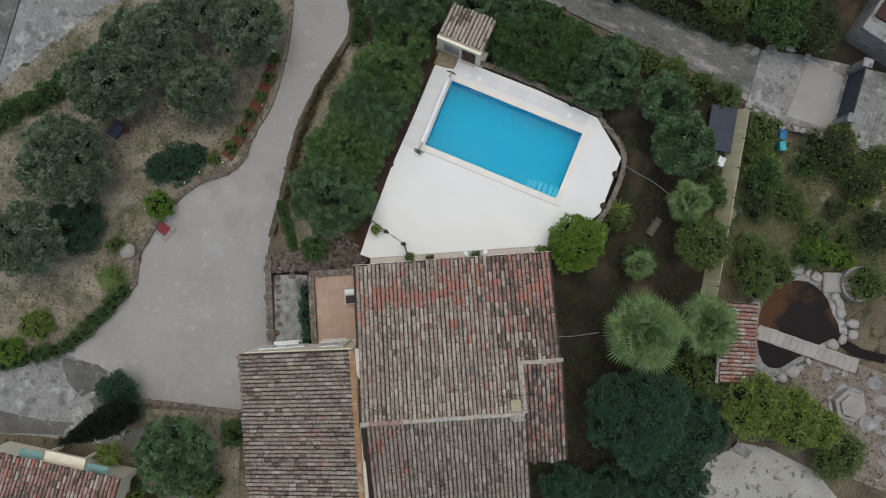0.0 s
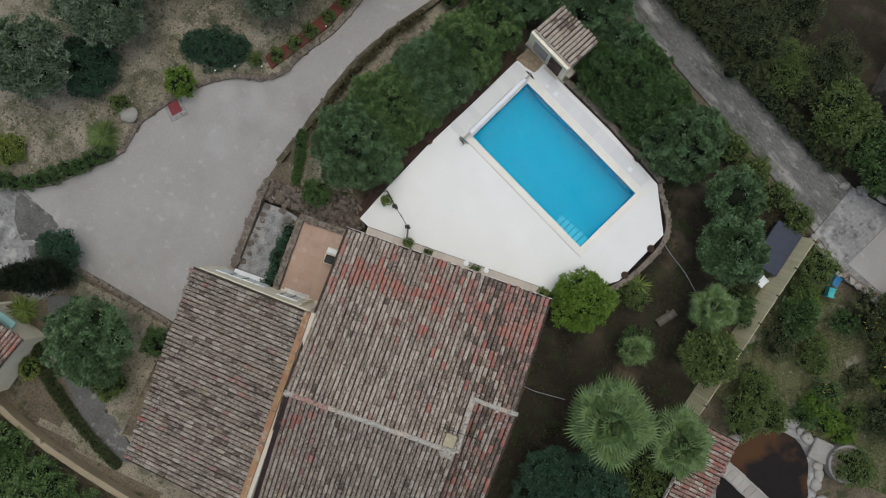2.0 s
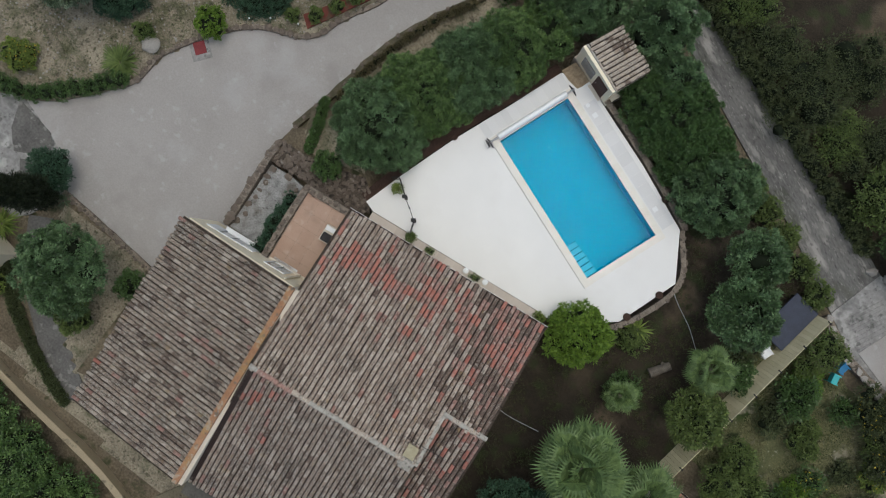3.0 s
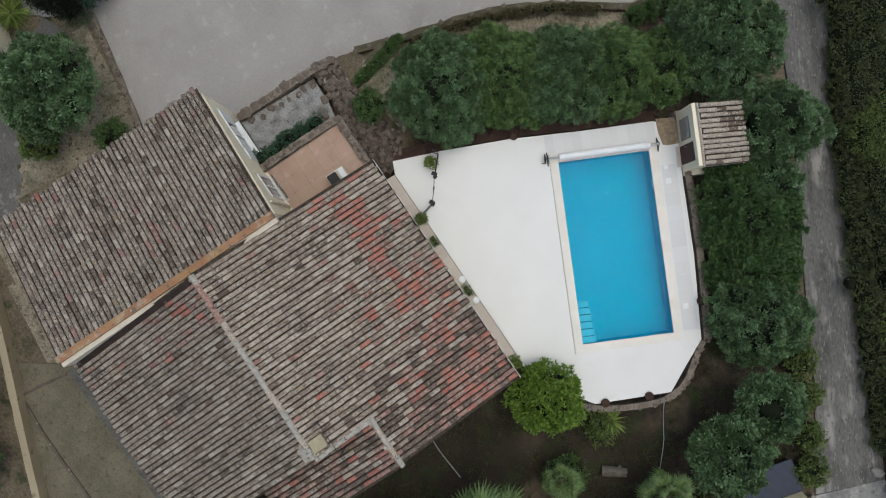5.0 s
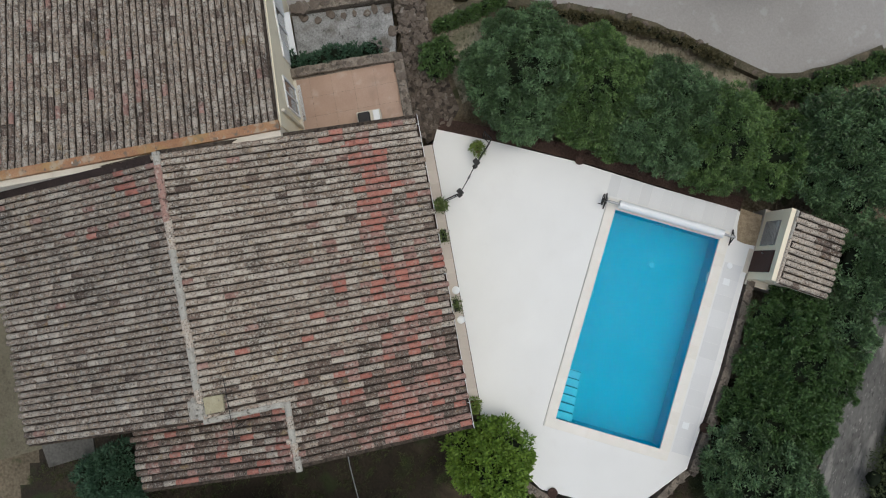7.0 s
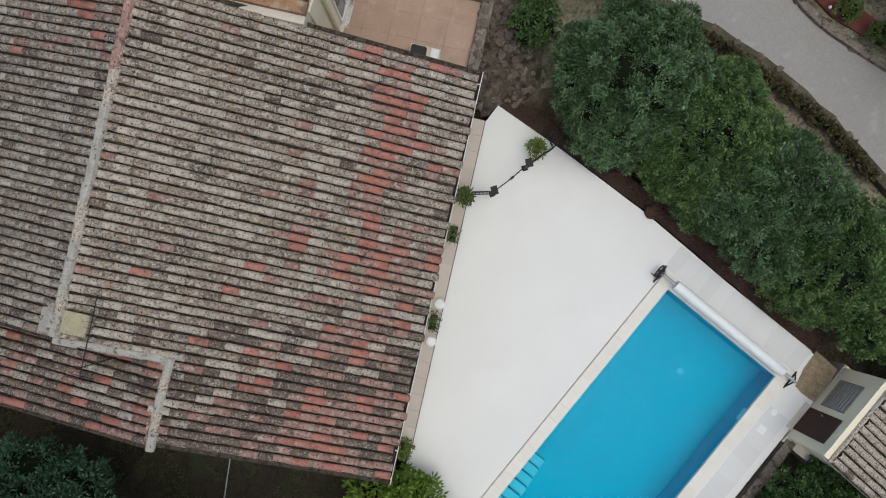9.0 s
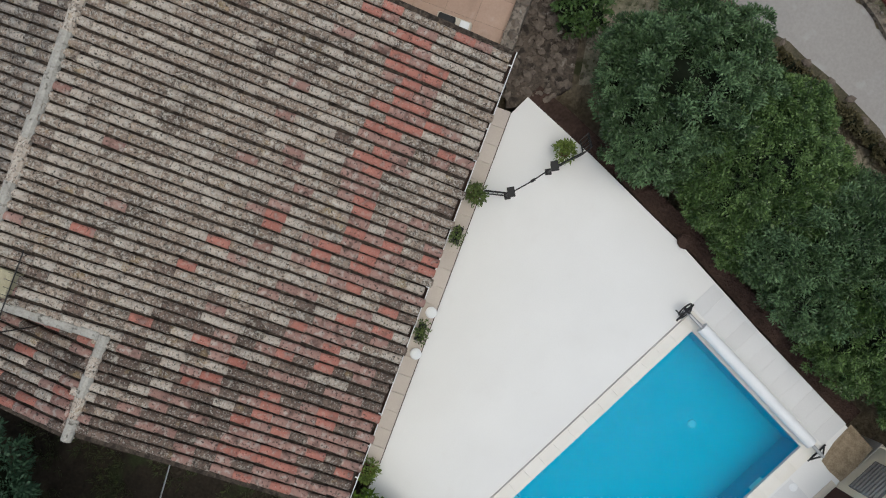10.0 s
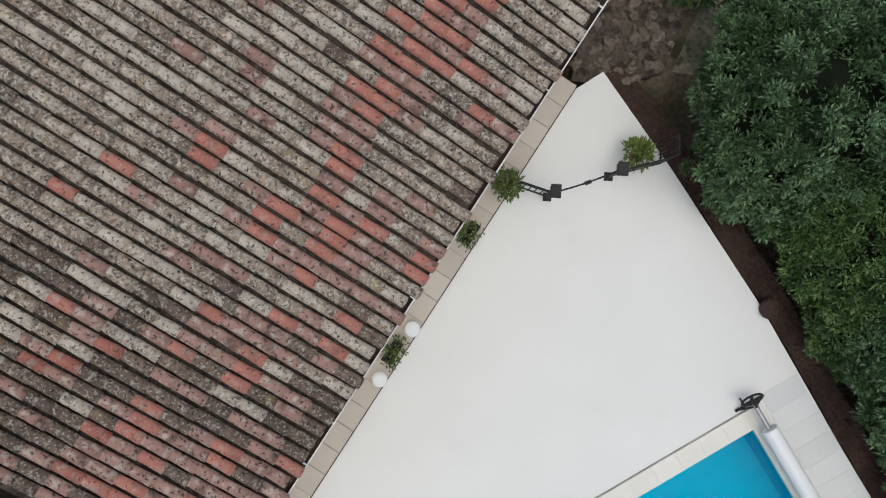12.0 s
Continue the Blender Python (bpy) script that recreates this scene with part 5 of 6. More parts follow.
DRY_LEAF = leaf_material("dry_brown_leaf", (0.03, 0.03, 0.012), (0.16, 0.14, 0.075))


def hedge_line(name, label, pts, r, h, mat, seed, z0=GROUND, n=700):
    t = thing(name, label, "hedge")
    line = smooth_line([(*p, 0) for p in pts], r * 1.3)
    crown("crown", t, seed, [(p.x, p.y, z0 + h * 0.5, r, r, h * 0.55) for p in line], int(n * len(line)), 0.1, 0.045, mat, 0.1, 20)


hedge_line("path_hedge", "low dark clipped hedge along the garden path", [(-17.3, -14.1), (-16.6, -15.0), (-14.6, -16.3), (-12.5, -17.3), (-10.8, -17.95)], 0.2, 0.5, SCRUB_LEAF, 501)
hedge_line("drive_hedge", "low green border hedge along the driveway kerb", [(-18.3, -3.2), (-19.3, -4.5), (-20.8, -6.0), (-22.1, -6.8), (-25, -7.6)], 0.42, 0.6, HEDGE_LEAF, 502, GROUND + 0.15)
hedge_line("road_hedge", "green hedge between garden and side road", [(-27, 5.6), (-25, 6.9), (-23, 8.0), (-21, 9.6)], 0.7, 1.0, HEDGE_LEAF, 503, GROUND, 3500)
hedge_line("planter_hedge", "dark green hedge in the terrace planter", [tuple(H(-3.15, 4.1, 0).xy), tuple(H(-3.15, 2.6, 0).xy), tuple(H(-3.1, 1.3, 0).xy)], 0.36, 1.35, DARK_LEAF, 504, -0.35, 900)
hedge_line("strip_hedge", "narrow green edging hedge on the planting strip", [(-8.45, -0.3), (-8.75, 0.8), (-9.2, 2.0)], 0.2, 0.4, HEDGE_LEAF, 505, -0.5, 500)
hedge_line("kerb_hedge", "mossy low planting along the driveway edge", [(-8.95, 2.6), (-8.6, 4.9), (-8.0, 7.0), (-7.25, 8.9), (-6.35, 10.5)], 0.15, 0.25, DRY_LEAF, 506, -0.98, 150)

hedge_line("lane_scrub", "low dark scrub along the far edge of the lane", [(-6, 22.3), (-1, 19.7), (2.75, 17.75), (7.5, 15.95), (12.4, 14.05), (16.5, 12.4)], 0.5, 0.8, SCRUB_LEAF, 508, GROUND, 900)
hedge_line("drive_end_hedge", "low dark green hedge at the head of the driveway", [(-5.3, 11.9), (-5.15, 13.2), (-5.5, 14.7), (-5.9, 16.2)], 0.4, 0.7, HEDGE_LEAF, 507, GROUND, 1500)

cyp = thing("cypress_tree", "tall narrow dark cypress beside the paving", "tree")
part("trunk", tube(bmesh.new(), (-17.4, -10.05, -1.25), (-17.4, -10.05, 5), 0.14, 0.05), BARK, cyp)
crown("crown", cyp, 510, [(-17.4 + 0.05 * math.sin(k * 2), -10.05, -0.1 + k * 0.75, w, w, 0.75) for k, w in enumerate((0.5, 0.68, 0.75, 0.74, 0.68, 0.58, 0.47, 0.36, 0.25, 0.13))], 26000, 0.12, 0.035, CYPRESS_LEAF, 0.16, 20, 1.2, 0.85)

# fan palms
def fan_mesh(seed, r, stalk):
    rs = np.random.RandomState(seed)
    vs, fs = [], []

    def quad(a, b, c, d):
        o = len(vs)
        vs.extend([a, b, c, d])
        fs.append((o, o + 1, o + 2, o + 3))
    w = 0.02
    quad((0, -w, 0), (stalk, -w * 0.6, 0.0), (stalk, w * 0.6, 0.0), (0, w, 0))
    n = 24
    for k in range(n):
        a = (k / (n - 1) - 0.5) * 4.3
        ln = r * (1 - 0.16 * abs(a) / 2.1) * rs.uniform(0.9, 1.06)
        d = np.array([math.cos(a), math.sin(a), 0.0])
        s = np.array([-math.sin(a), math.cos(a), 0.0])
        o = np.array([stalk, 0, 0])
        m1, tip = o + d * ln * 0.6 + np.array([0, 0, 0.05 * r]), o + d * ln + np.array([0, 0, -0.3 * r * rs.uniform(0.3, 1.5)])
        ww = 0.055 * r
        quad(tuple(o), tuple(m1 - s * ww), tuple(m1 + np.array([0, 0, 0.02])), tuple(m1 + s * ww))
        quad(tuple(m1 - s * ww), tuple(tip), tuple(m1 + s * ww), tuple(m1 + np.array([0, 0, 0.02])))
    return raw_mesh("frond", np.array(vs), np.array(fs), PALM_LEAF)


def fan_palm(x, y, r, h, seed, n=60):
    t = thing("fan_palm", "fan palm with a full crown of pale green fans" if r > 1.8 else "small fan palm with a spiky crown", "palm", pose(x, y, GROUND), group="fan palms")
    bm = bmesh.new()
    for k in range(6):
        tube(bm, (0, 0, h * k / 6 - 0.05), (0, 0, h * (k + 1) / 6), 0.2 - 0.008 * k, 0.17 - 0.008 * k, 10)
    part("trunk", bm, BARK, t)
    shapes = [fan_mesh(seed + k, r * 0.46, r * 0.55) for k in range(3)]
    rg = random.Random(seed)
    for i in range(n):
        e = 80 - 100 * (i / n) ** 0.8 + rg.uniform(-16, 16)
        s = rg.uniform(0.55, 1.08)
        part("frond", shapes[i % 3], None, t, m=pose(0, 0, h - 0.1) @ pose(0, 0, 0, 0, 0, (i * 137.5 + rg.uniform(-25, 25)) % 360) @ pose(0, 0, 0, 0, -e, 0) @ pose(0, 0, 0, rg.uniform(-45, 45), 0, 0) @ Matrix.Diagonal((s, s, s, 1)))


fan_palm(10.7, -4.3, 2.35, 4.6, 520, 78)
fan_palm(14.0, -3.8, 1.9, 4.2, 530)
fan_palm(13.5, 2.8, 1.4, 2.2, 540, 42)
fan_palm(11.0, -0.8, 1.1, 1.5, 550, 34)


def rosette(name, label, x, y, z, r, mat, seed, n=70, arch=0.5):
    """Long narrow leaves arching out of one heart."""
    rs = np.random.RandomState(seed)
    t = thing(name, label, "plant")
    vs, fs = [], []
    for i in range(n):
        a, e, ln = rs.uniform(0, 6.28), rs.uniform(0.15, 1.25), r * rs.uniform(0.8, 1.1)
        d, s = np.array([math.cos(a), math.sin(a), 0]), np.array([-math.sin(a), math.cos(a), 0])
        p = [np.array([x, y, z]) + d * ln * math.cos(e * (1 - 0.3 * q)) * q + np.array([0, 0, ln * (math.sin(e) * q - arch * q * q * 0.6)]) for q in (0, 0.5, 1)]
        w = 0.045 * r
        o = len(vs)
        vs += [p[0] - s * w * 0.6, p[0] + s * w * 0.6, p[1] + s * w, p[1] - s * w, p[2] + s * 0.004, p[2] - s * 0.004]
        fs += [(o, o + 1, o + 2, o + 3), (o + 3, o + 2, o + 4, o + 5)]
    part("leaves", raw_mesh("leaves", np.array(vs), np.array(fs), mat), None, t)
    part("heart", tube(bmesh.new(), (x, y, z - 0.25), (x, y, z + 0.08), 0.1, 0.06), BARK, t)


rosette("cycad", "low green cycad with a ring of feathery leaves", -18.8, -2.6, -0.85, 1.1, SHRUB_LEAF, 561, 150)
rosette("yucca", "pale green yucca rosette beside the paving", -18.7, -12.7, -0.9, 1.05, YELLOW_LEAF, 562, 90)
rosette("yucca", "small pale yucca under the deck wall", 10.0, 2.4, -0.9, 0.9, YELLOW_LEAF, 563, 60)
rosette("agave", "grey agave at the driveway corner", -16.9, -9.9, -0.9, 0.55, OLIVE_LEAF, 564, 30)

# ---- deck details ----
long_slab = data("paving_slab", boxes(((0.004, 0.004, 0.0), (0.796, 0.396, 0.006)), bevel=0.002), DECK_GREY)
for i in range(12):
    part("paving_slab", long_slab, None, deck, m=POOL @ pose(-1.2, -0.45 + i * 0.4, 0.0))
wide_slab = data("paving_slab", boxes(((0.004, 0.004, 0.0), (0.596, 0.656, 0.006)), bevel=0.002), DECK_GREY)
for i in range(12):
    part("paving_slab", wide_slab, None, deck, m=POOL @ pose(0.75 + i * 0.6, 4.4, 0.0))
part("gravel_patch", slab([(-0.78, 10.2), (-0.62, 10.6), (-0.48, 10.95), (0.1, 10.8), (0.62, 10.6), (0.5, 10.2), (0.36, 9.95), (-0.2, 10.02)], 0.014, 0.0), material("brown_pebbles", (0.16, 0.12, 0.075), (0.40, 0.32, 0.22), 6.0, 40.0, 0.95, 0.8), deck)


def pot_plant(name, label, x, y, z, r, h, mat, seed, pot_mat, leaf=True, trough=None):
    t = thing(name, label, "plant pot", pose(x, y, z, 0, 0, 6))
    if trough:
        a, b = trough
        part("pot", boxes(((-a, -b, 0), (a, -b + 0.02, h)), ((-a, b - 0.02, 0), (a, b, h)), ((-a, -b + 0.02, 0), (-a + 0.02, b - 0.02, h)), ((a - 0.02, -b + 0.02, 0), (a, b - 0.02, h)), ((-a + 0.02, -b + 0.02, 0), (a - 0.02, b - 0.02, h * 0.8))), pot_mat, t)
        blobs = [(k * a * 0.5, 0, h, a * 0.45, b * 0.8, 0.09) for k in (-1, 0, 1)]
    else:
        bm = tube(bmesh.new(), (0, 0, 0), (0, 0, h), r * 0.6, r * 0.8, 16)
        tube(bm, (0, 0, h), (0, 0, h + 0.03), r * 0.88, r * 0.88, 16)
        part("pot", bm, pot_mat, t)
        blobs = [(0, 0, h + r * 0.7, r * 1.1, r * 1.1, r * 0.9)]
    if leaf:
        crown("foliage", t, seed, blobs, 620 if not trough else 260, 0.09 if not trough else 0.06, 0.04, mat, 0.15, 14, 0.5, 0.45)
    return t


POT_CLAY = material("brown_clay_pot", (0.10, 0.045, 0.03), (0.19, 0.085, 0.06), 5.0, 40.0, 0.85, 0.15)
pot_plant("potted_plant", "leafy green plant in a clay pot on the ledge", -1.72, -0.76, 0.305, 0.14, 0.2, SHRUB_LEAF, 601, POT_CLAY)
pot_plant("potted_plant", "bushy yellow-green plant in a dark pot behind the gate", -3.66, 0.75, 0.0, 0.155, 0.3, YELLOW_LEAF, 602, POT_CLAY)
pot_plant("flower_trough", "dark planter trough with a small plant on the ledge", -0.62, -0.72, 0.305, 0.2, 0.16, SHRUB_LEAF, 603, BLACK_METAL, True, (0.22, 0.1))
pot_plant("flower_trough", "dark planter trough with a small plant on the ledge", 1.93, -0.46, 0.305, 0.2, 0.16, SHRUB_LEAF, 604, BLACK_METAL, True, (0.22, 0.1))
for x, y in ((1.38, -0.44), (2.46, -0.33)):
    t = thing("white_bowl", "round white ceramic bowl resting on the ledge", "bowl", pose(x, y, 0.305), group="ledge bowls")
    bm = bmesh.new()
    tube(bm, (0, 0, 0), (0, 0, 0.03), 0.07, 0.09, 20)
    tube(bm, (0, 0, 0.03), (0, 0, 0.1), 0.09, 0.145, 20)
    bmesh.ops.create_uvsphere(bm, u_segments=20, v_segments=8, radius=0.14, matrix=Matrix.LocRotScale((0, 0, 0.1), None, (1, 1, 0.35)))
    part("bowl", bm, WHITE_PLASTIC, t)
pot_plant("potted_plant", "yellow flowering plant in a pot at the ledge's end", 5.55, -0.15, 0.0, 0.2, 0.25, YELLOW_LEAF, 605, POT_CLAY)
for i, (x, y) in enumerate(((-3.02, 4.45), (9.0, 2.5), (9.62, 4.3), (7.05, 8.2))):
    t = thing("edge_pot", "round dark brown clay pot set on the deck's edge wall", "plant pot", pose(x, y, -0.1), group="deck edge pots")
    bm = tube(bmesh.new(), (0, 0, 0), (0, 0, 0.2), 0.13, 0.18, 16)
    tube(bm, (0, 0, 0.16), (0, 0, 0.2), 0.19, 0.19, 16)
    part("pot", bm, EARTH, t)
    part("soil", tube(bmesh.new(), (0, 0, 0.19), (0, 0, 0.205), 0.165, 0.16, 16), EARTH, t)

# TV aerial on the roof
aerial = thing("roof_aerial", "thin dark television aerial on the tiled roof", "aerial", HOUSE)
part("mast", tube(bmesh.new(), (8.5, -6.9, zn(6.9) - 0.6), (8.5, -6.9, 6.0), 0.012), BLACK_METAL, aerial)
part("boom", tube(bmesh.new(), (6.95, -6.92, 5.9), (8.75, -6.9, 5.9), 0.012), BLACK_METAL, aerial)
el = data("element", tube(bmesh.new(), (0, -0.13, 0), (0, 0.13, 0), 0.005, n=5), BLACK_METAL)
for i in range(13):
    part("element", el, None, aerial, m=pose(7.0 + i * 0.135, -6.9, 5.91))
part("reflector", tube(tube(tube(bmesh.new(), (8.72, -7.12, 5.76), (8.72, -6.68, 5.76), 0.008, n=6), (8.72, -7.12, 6.04), (8.72, -6.68, 6.04), 0.008, n=6), (8.72, -6.9, 5.76), (8.72, -6.9, 6.04), 0.01, n=6), BLACK_METAL, aerial)

# ---- pool hut ----
hut = thing("pool_hut", "small cream pump hut with a tiled roof and brown door", "hut", pose(-0.52, 11.29, 0, 0, 0, -21))
part("base", boxes(((-0.1, -0.22, -1.35), (2.75, 2.0, -0.01))), RENDER_PALE, hut)
part("wall", prism([(0.0, -0.2, 2.1), (2.55, -0.2, 2.1), (2.55, -0.04, 2.08), (0.0, -0.04, 2.08)], -0.01), RENDER_CREAM, hut, "cream front wall with a low parapet")
part("wall", prism([(0.08, -0.039, 2.0), (2.5, -0.039, 2.0), (2.5, 1.85, 1.48), (0.08, 1.85, 1.48)], -0.01), RENDER_CREAM, hut)
door = part("door", boxes(((1.49, -0.245, 0.0), (2.28, -0.2, 1.75)), bevel=0.01), BROWN_WOOD, hut, "dark red-brown wooden door")
part("knob", tube(bmesh.new(), (1.6, -0.3, 0.9), (1.6, -0.24, 0.9), 0.025), GREY_METAL, door)
part("door_step", boxes(((1.45, -0.42, -0.01), (2.35, -0.21, 0.03)), bevel=0.01), RENDER_PALE, hut)
grille = part("grille", boxes(((0.4, -0.235, 0.35), (1.3, -0.2, 1.55)), bevel=0.005), OLD_CONCRETE, hut, "grey slatted vent panel")
for i in range(8):
    part("slat", boxes(((0.43, -0.255, 0.42 + i * 0.14), (1.27, -0.235, 0.5 + i * 0.14))), GREY_METAL, grille)
hroof = part("roof", boxes(((0.0, -0.035, 2.03), (2.6, 0.04, 2.1)), bevel=0.02), MORTAR, hut, "pale lichened barrel tiles")


def pick_pale(s, t, rg):
    q = rg.random()
    return 1 if q < 0.76 else 0 if q < 0.9 else 2


roof_slope(hroof, slope_frame((2.6, 1.98, 1.48), (-1, 0, 0), (0, -1.98, 0.6)), 2.6, 2.06, pick_pale, 71)
ridge(hroof, (0.05, 0.02, 2.1), (2.55, 0.02, 2.1), 0.05, seed=72)

# ---- neighbouring small house ----
TEAL_FADED = material("faded_teal_cloth", (0.16, 0.30, 0.29), (0.26, 0.42, 0.40), 3.0, 20.0, 0.8, 0.1)
annex = thing("garden_house", "small cream house with a red barrel-tile roof", "house", pose(-16.95, -13.35, 0, 0, 0, -10))
part("wall", prism([(-7.8, -3.7, 2.0), (-0.2, -3.7, 2.0), (-0.2, -0.2, 1.3), (-7.8, -0.2, 1.3)], -1.35), RENDER_CREAM, annex)
aroof = part("roof", boxes(((-7.9, -3.92, 2.22), (0.02, -3.8, 2.3)), bevel=0.02), MORTAR, annex, "red and pink weathered barrel tiles")
roof_slope(aroof, slope_frame((0, 0, 1.45), (-1, 0, 0), (0, -3.9, 0.8)), 8.0, 3.98, pick_red, 73)
part("porch_roof", boxes(((-4.6, -0.15, 0.9), (-2.3, 0.5, 1.02)), bevel=0.02), RENDER_CREAM, annex, "cream porch slab")
part("porch_post", boxes(((-4.5, 0.3, -1.2), (-4.35, 0.45, 0.9))), RENDER_CREAM, annex)
part("porch_post", boxes(((-2.55, 0.3, -1.2), (-2.4, 0.45, 0.9))), RENDER_CREAM, annex)
for a, b in ((-2.2, -1.0), (-6.0, -4.7)):
    part("awning", boxes(((a, -0.18, 0.95), (b, 0.32, 1.0)), bevel=0.01), TEAL_FADED, annex, "faded turquoise awning")
crate = thing("white_crate", "open white plastic crate by the house wall", "crate", pose(-17.3, -15.6, GROUND + 0.02, 0, 0, 20))
part("body", boxes(((-0.25, -0.2, 0), (0.25, 0.2, 0.03)), ((-0.25, -0.2, 0.03), (-0.22, 0.2, 0.3)), ((0.22, -0.2, 0.03), (0.25, 0.2, 0.3)), ((-0.22, -0.2, 0.03), (0.22, -0.17, 0.3)), ((-0.22, 0.17, 0.03), (0.22, 0.2, 0.3))), WHITE_PLASTIC, crate)

# ---- driveway details ----
cover_ = thing("drain_cover", "faded red metal cover in a pale concrete frame", "drain cover", pose(-16.15, 0.42, -1.1, 0, 0, -38))
part("frame", boxes(((-0.62, -0.5, 0), (0.62, 0.5, 0.03)), bevel=0.008), OLD_CONCRETE, cover_)
part("lid", boxes(((-0.33, -0.3, 0.03), (0.33, 0.3, 0.06)), bevel=0.01), RED_PAINT, cover_)
boulder = thing("boulder", "round pale boulder on the bed's corner", "boulder")
bm = bmesh.new()
lump(bm, (-18.1, -0.95, -0.75), 0.42, 0.7, 5, 3, 0.3)
part("stone", bm, PALE_STONE, boulder)
barrow = thing("wheelbarrow", "dark blue covered garden cart with red wheels", "cart", pose(-18.9, 6.0, GROUND + 0.25, 0, 0, 55))
part("tray", boxes(((-0.45, -0.35, 0.25), (0.45, 0.35, 0.6)), bevel=0.05), BLUE_TARP, barrow)
for y in (-0.4, 0.4):
    part("wheel", tube(bmesh.new(), (0.3, y - 0.04, 0.2), (0.3, y + 0.04, 0.2), 0.2, n=16), RED_PAINT, barrow)
part("handle", tube(bmesh.new(), (0.45, 0, 0.4), (0.95, 0, 0.55), 0.025), RED_PAINT, barrow)
for i, (x, y) in enumerate(((-10.05, 9.6), (-10.6, 7.7), (-12.75, 4.35), (-14.05, 3.75), (-14.9, 3.1))):
    t = thing("bed_light", "tiny white garden light on the bed edge", "garden light", pose(x, y, -0.9), group="bed lights")
    bm = tube(bmesh.new(), (0, 0, -0.05), (0, 0, 0.22), 0.012)
    part("stake", bm, BLACK_METAL, t)
    part("head", tube(bmesh.new(), (0, 0, 0.22), (0, 0, 0.28), 0.05, 0.035, 12), WHITE_PLASTIC, t)

# ---- east garden ----
fence = thing("board_fence", "long leaning weathered board fence with dark posts", "fence", pose(16.75, 8.5, GROUND, 0, 0, 0))
fdir = (Vector((15.0, -3.4)) - Vector((16.72, 8.45)))
fang = math.degrees(math.atan2(fdir.y, fdir.x))
# lean of 20 degrees added so the board faces catch more sky light
fence.matrix_world = pose(16.5, 8.35, GROUND, -20, 0, fang)
board = data("board", boxes(((0.004, -0.02, 0.05), (0.196, 0.02, 1.45)), bevel=0.004), WOOD)
for i in range(54):
    part("board", board, None, fence, m=pose(i * 0.2, 0.006 * (i % 2), 0))
for i in range(7):
    part("post", boxes(((-0.05, 0.03, -0.1), (0.05, 0.1, 1.47)), ((-0.03, -0.15, 1.43), (0.03, 0.1, 1.47))), BLACK_METAL, fence, m=pose(0.1 + i * 1.68, 0, 0))
table = thing("covered_table", "low table under a dark blue sheet", "table", pose(15.7, 7.2, GROUND, 0, 0, -8))
part("sheet", boxes(((-0.75, -1.3, 0.5), (0.75, 1.3, 0.58)), bevel=0.03), BLUE_TARP, table)
for x in (-0.65, 0.65):
    for y in (-1.15, 1.15):
        part("leg", boxes(((x - 0.03, y - 0.03, 0), (x + 0.03, y + 0.03, 0.5))), BLACK_METAL, table)


def chair(x, y, turn, mat, label):
    t = thing("garden_chair", label, "chair", pose(x, y, GROUND, 0, 0, turn), group="garden chairs")
    part("seat", boxes(((-0.25, -0.25, 0.4), (0.25, 0.25, 0.44)), bevel=0.015), mat, t)
    part("backrest", boxes(((-0.25, 0.22, 0.44), (0.25, 0.27, 0.85)), bevel=0.015), mat, t)
    for sx in (-0.22, 0.22):
        for sy in (-0.2, 0.2):
            part("leg", tube(bmesh.new(), (sx, sy, 0), (sx * 0.92, sy * 0.92, 0.4), 0.022), mat, t)
        part("armrest", boxes(((sx - 0.03, -0.22, 0.6), (sx + 0.03, 0.24, 0.64)), bevel=0.01), mat, t)


chair(15.75, 5.3, 70, WHITE_PLASTIC, "white plastic garden chair on bare soil")
chair(19.2, 6.3, 100, TEAL_PLASTIC, "turquoise plastic garden chair among shrubs")
chair(19.2, 6.95, 80, BLUE_PLASTIC, "blue plastic garden chair among shrubs")
log = thing("log_bench", "short grey weathered log lying on the soil", "log", pose(12.15, 1.45, GROUND + 0.22, 0, 0, 55))
bm = tube(bmesh.new(), (-0.55, 0, 0), (0.55, 0.04, 0.02), 0.25, 0.21, 12)
part("trunk", bm, BARK, log)
part("knot", tube(bmesh.new(), (0.1, 0.15, 0.05), (0.25, 0.35, 0.12), 0.08, 0.06), BARK, log)


def cable(label, pts):
    t = thing("garden_hose", label, "hose")
    bm = bmesh.new()
    line = smooth_line(pts, 0.4)
    for a, b in zip(line, line[1:]):
        tube(bm, a, b, 0.022, n=6)
    part("hose", bm, GREY_METAL, t)


cable("thin grey hose lying across the soil", [(9.9, 5.3, -1.0), (11.0, 4.6, -1.1), (12.0, 4.1, -1.12), (13.1, 3.3, -1.12)])
cable("thin pale hose along the house wall", [(6.2, -4.9, -1.1), (7.4, -5.0, -1.12), (9.2, -4.7, -1.12)])

# garden shed by the pond
shed = thing("pond_shed", "low shed with a faded red tiled roof beside the pond", "shed", pose(16.2, -4.8, 0, 0, 0, -2))
part("wall", prism([(-0.9, -2.0, 1.45), (0.8, -2.0, 1.1), (0.8, 2.0, 1.1), (-0.9, 2.0, 1.45)], -1.35), RENDER_PALE, shed)
sroof = part("roof", boxes(((-1.08, -2.2, 1.5), (-1.0, 2.15, 1.58)), bevel=0.01), MORTAR, shed, "red clay tiles with pale joints")
roof_slope(sroof, slope_frame((1.02, -2.2, 1.2), (0, 1, 0), (-2.1, 0, 0.38)), 4.4, 2.13, lambda s, t, g: 5 if g.random() < 0.6 else 3 if g.random() < 0.6 else 1, 75)

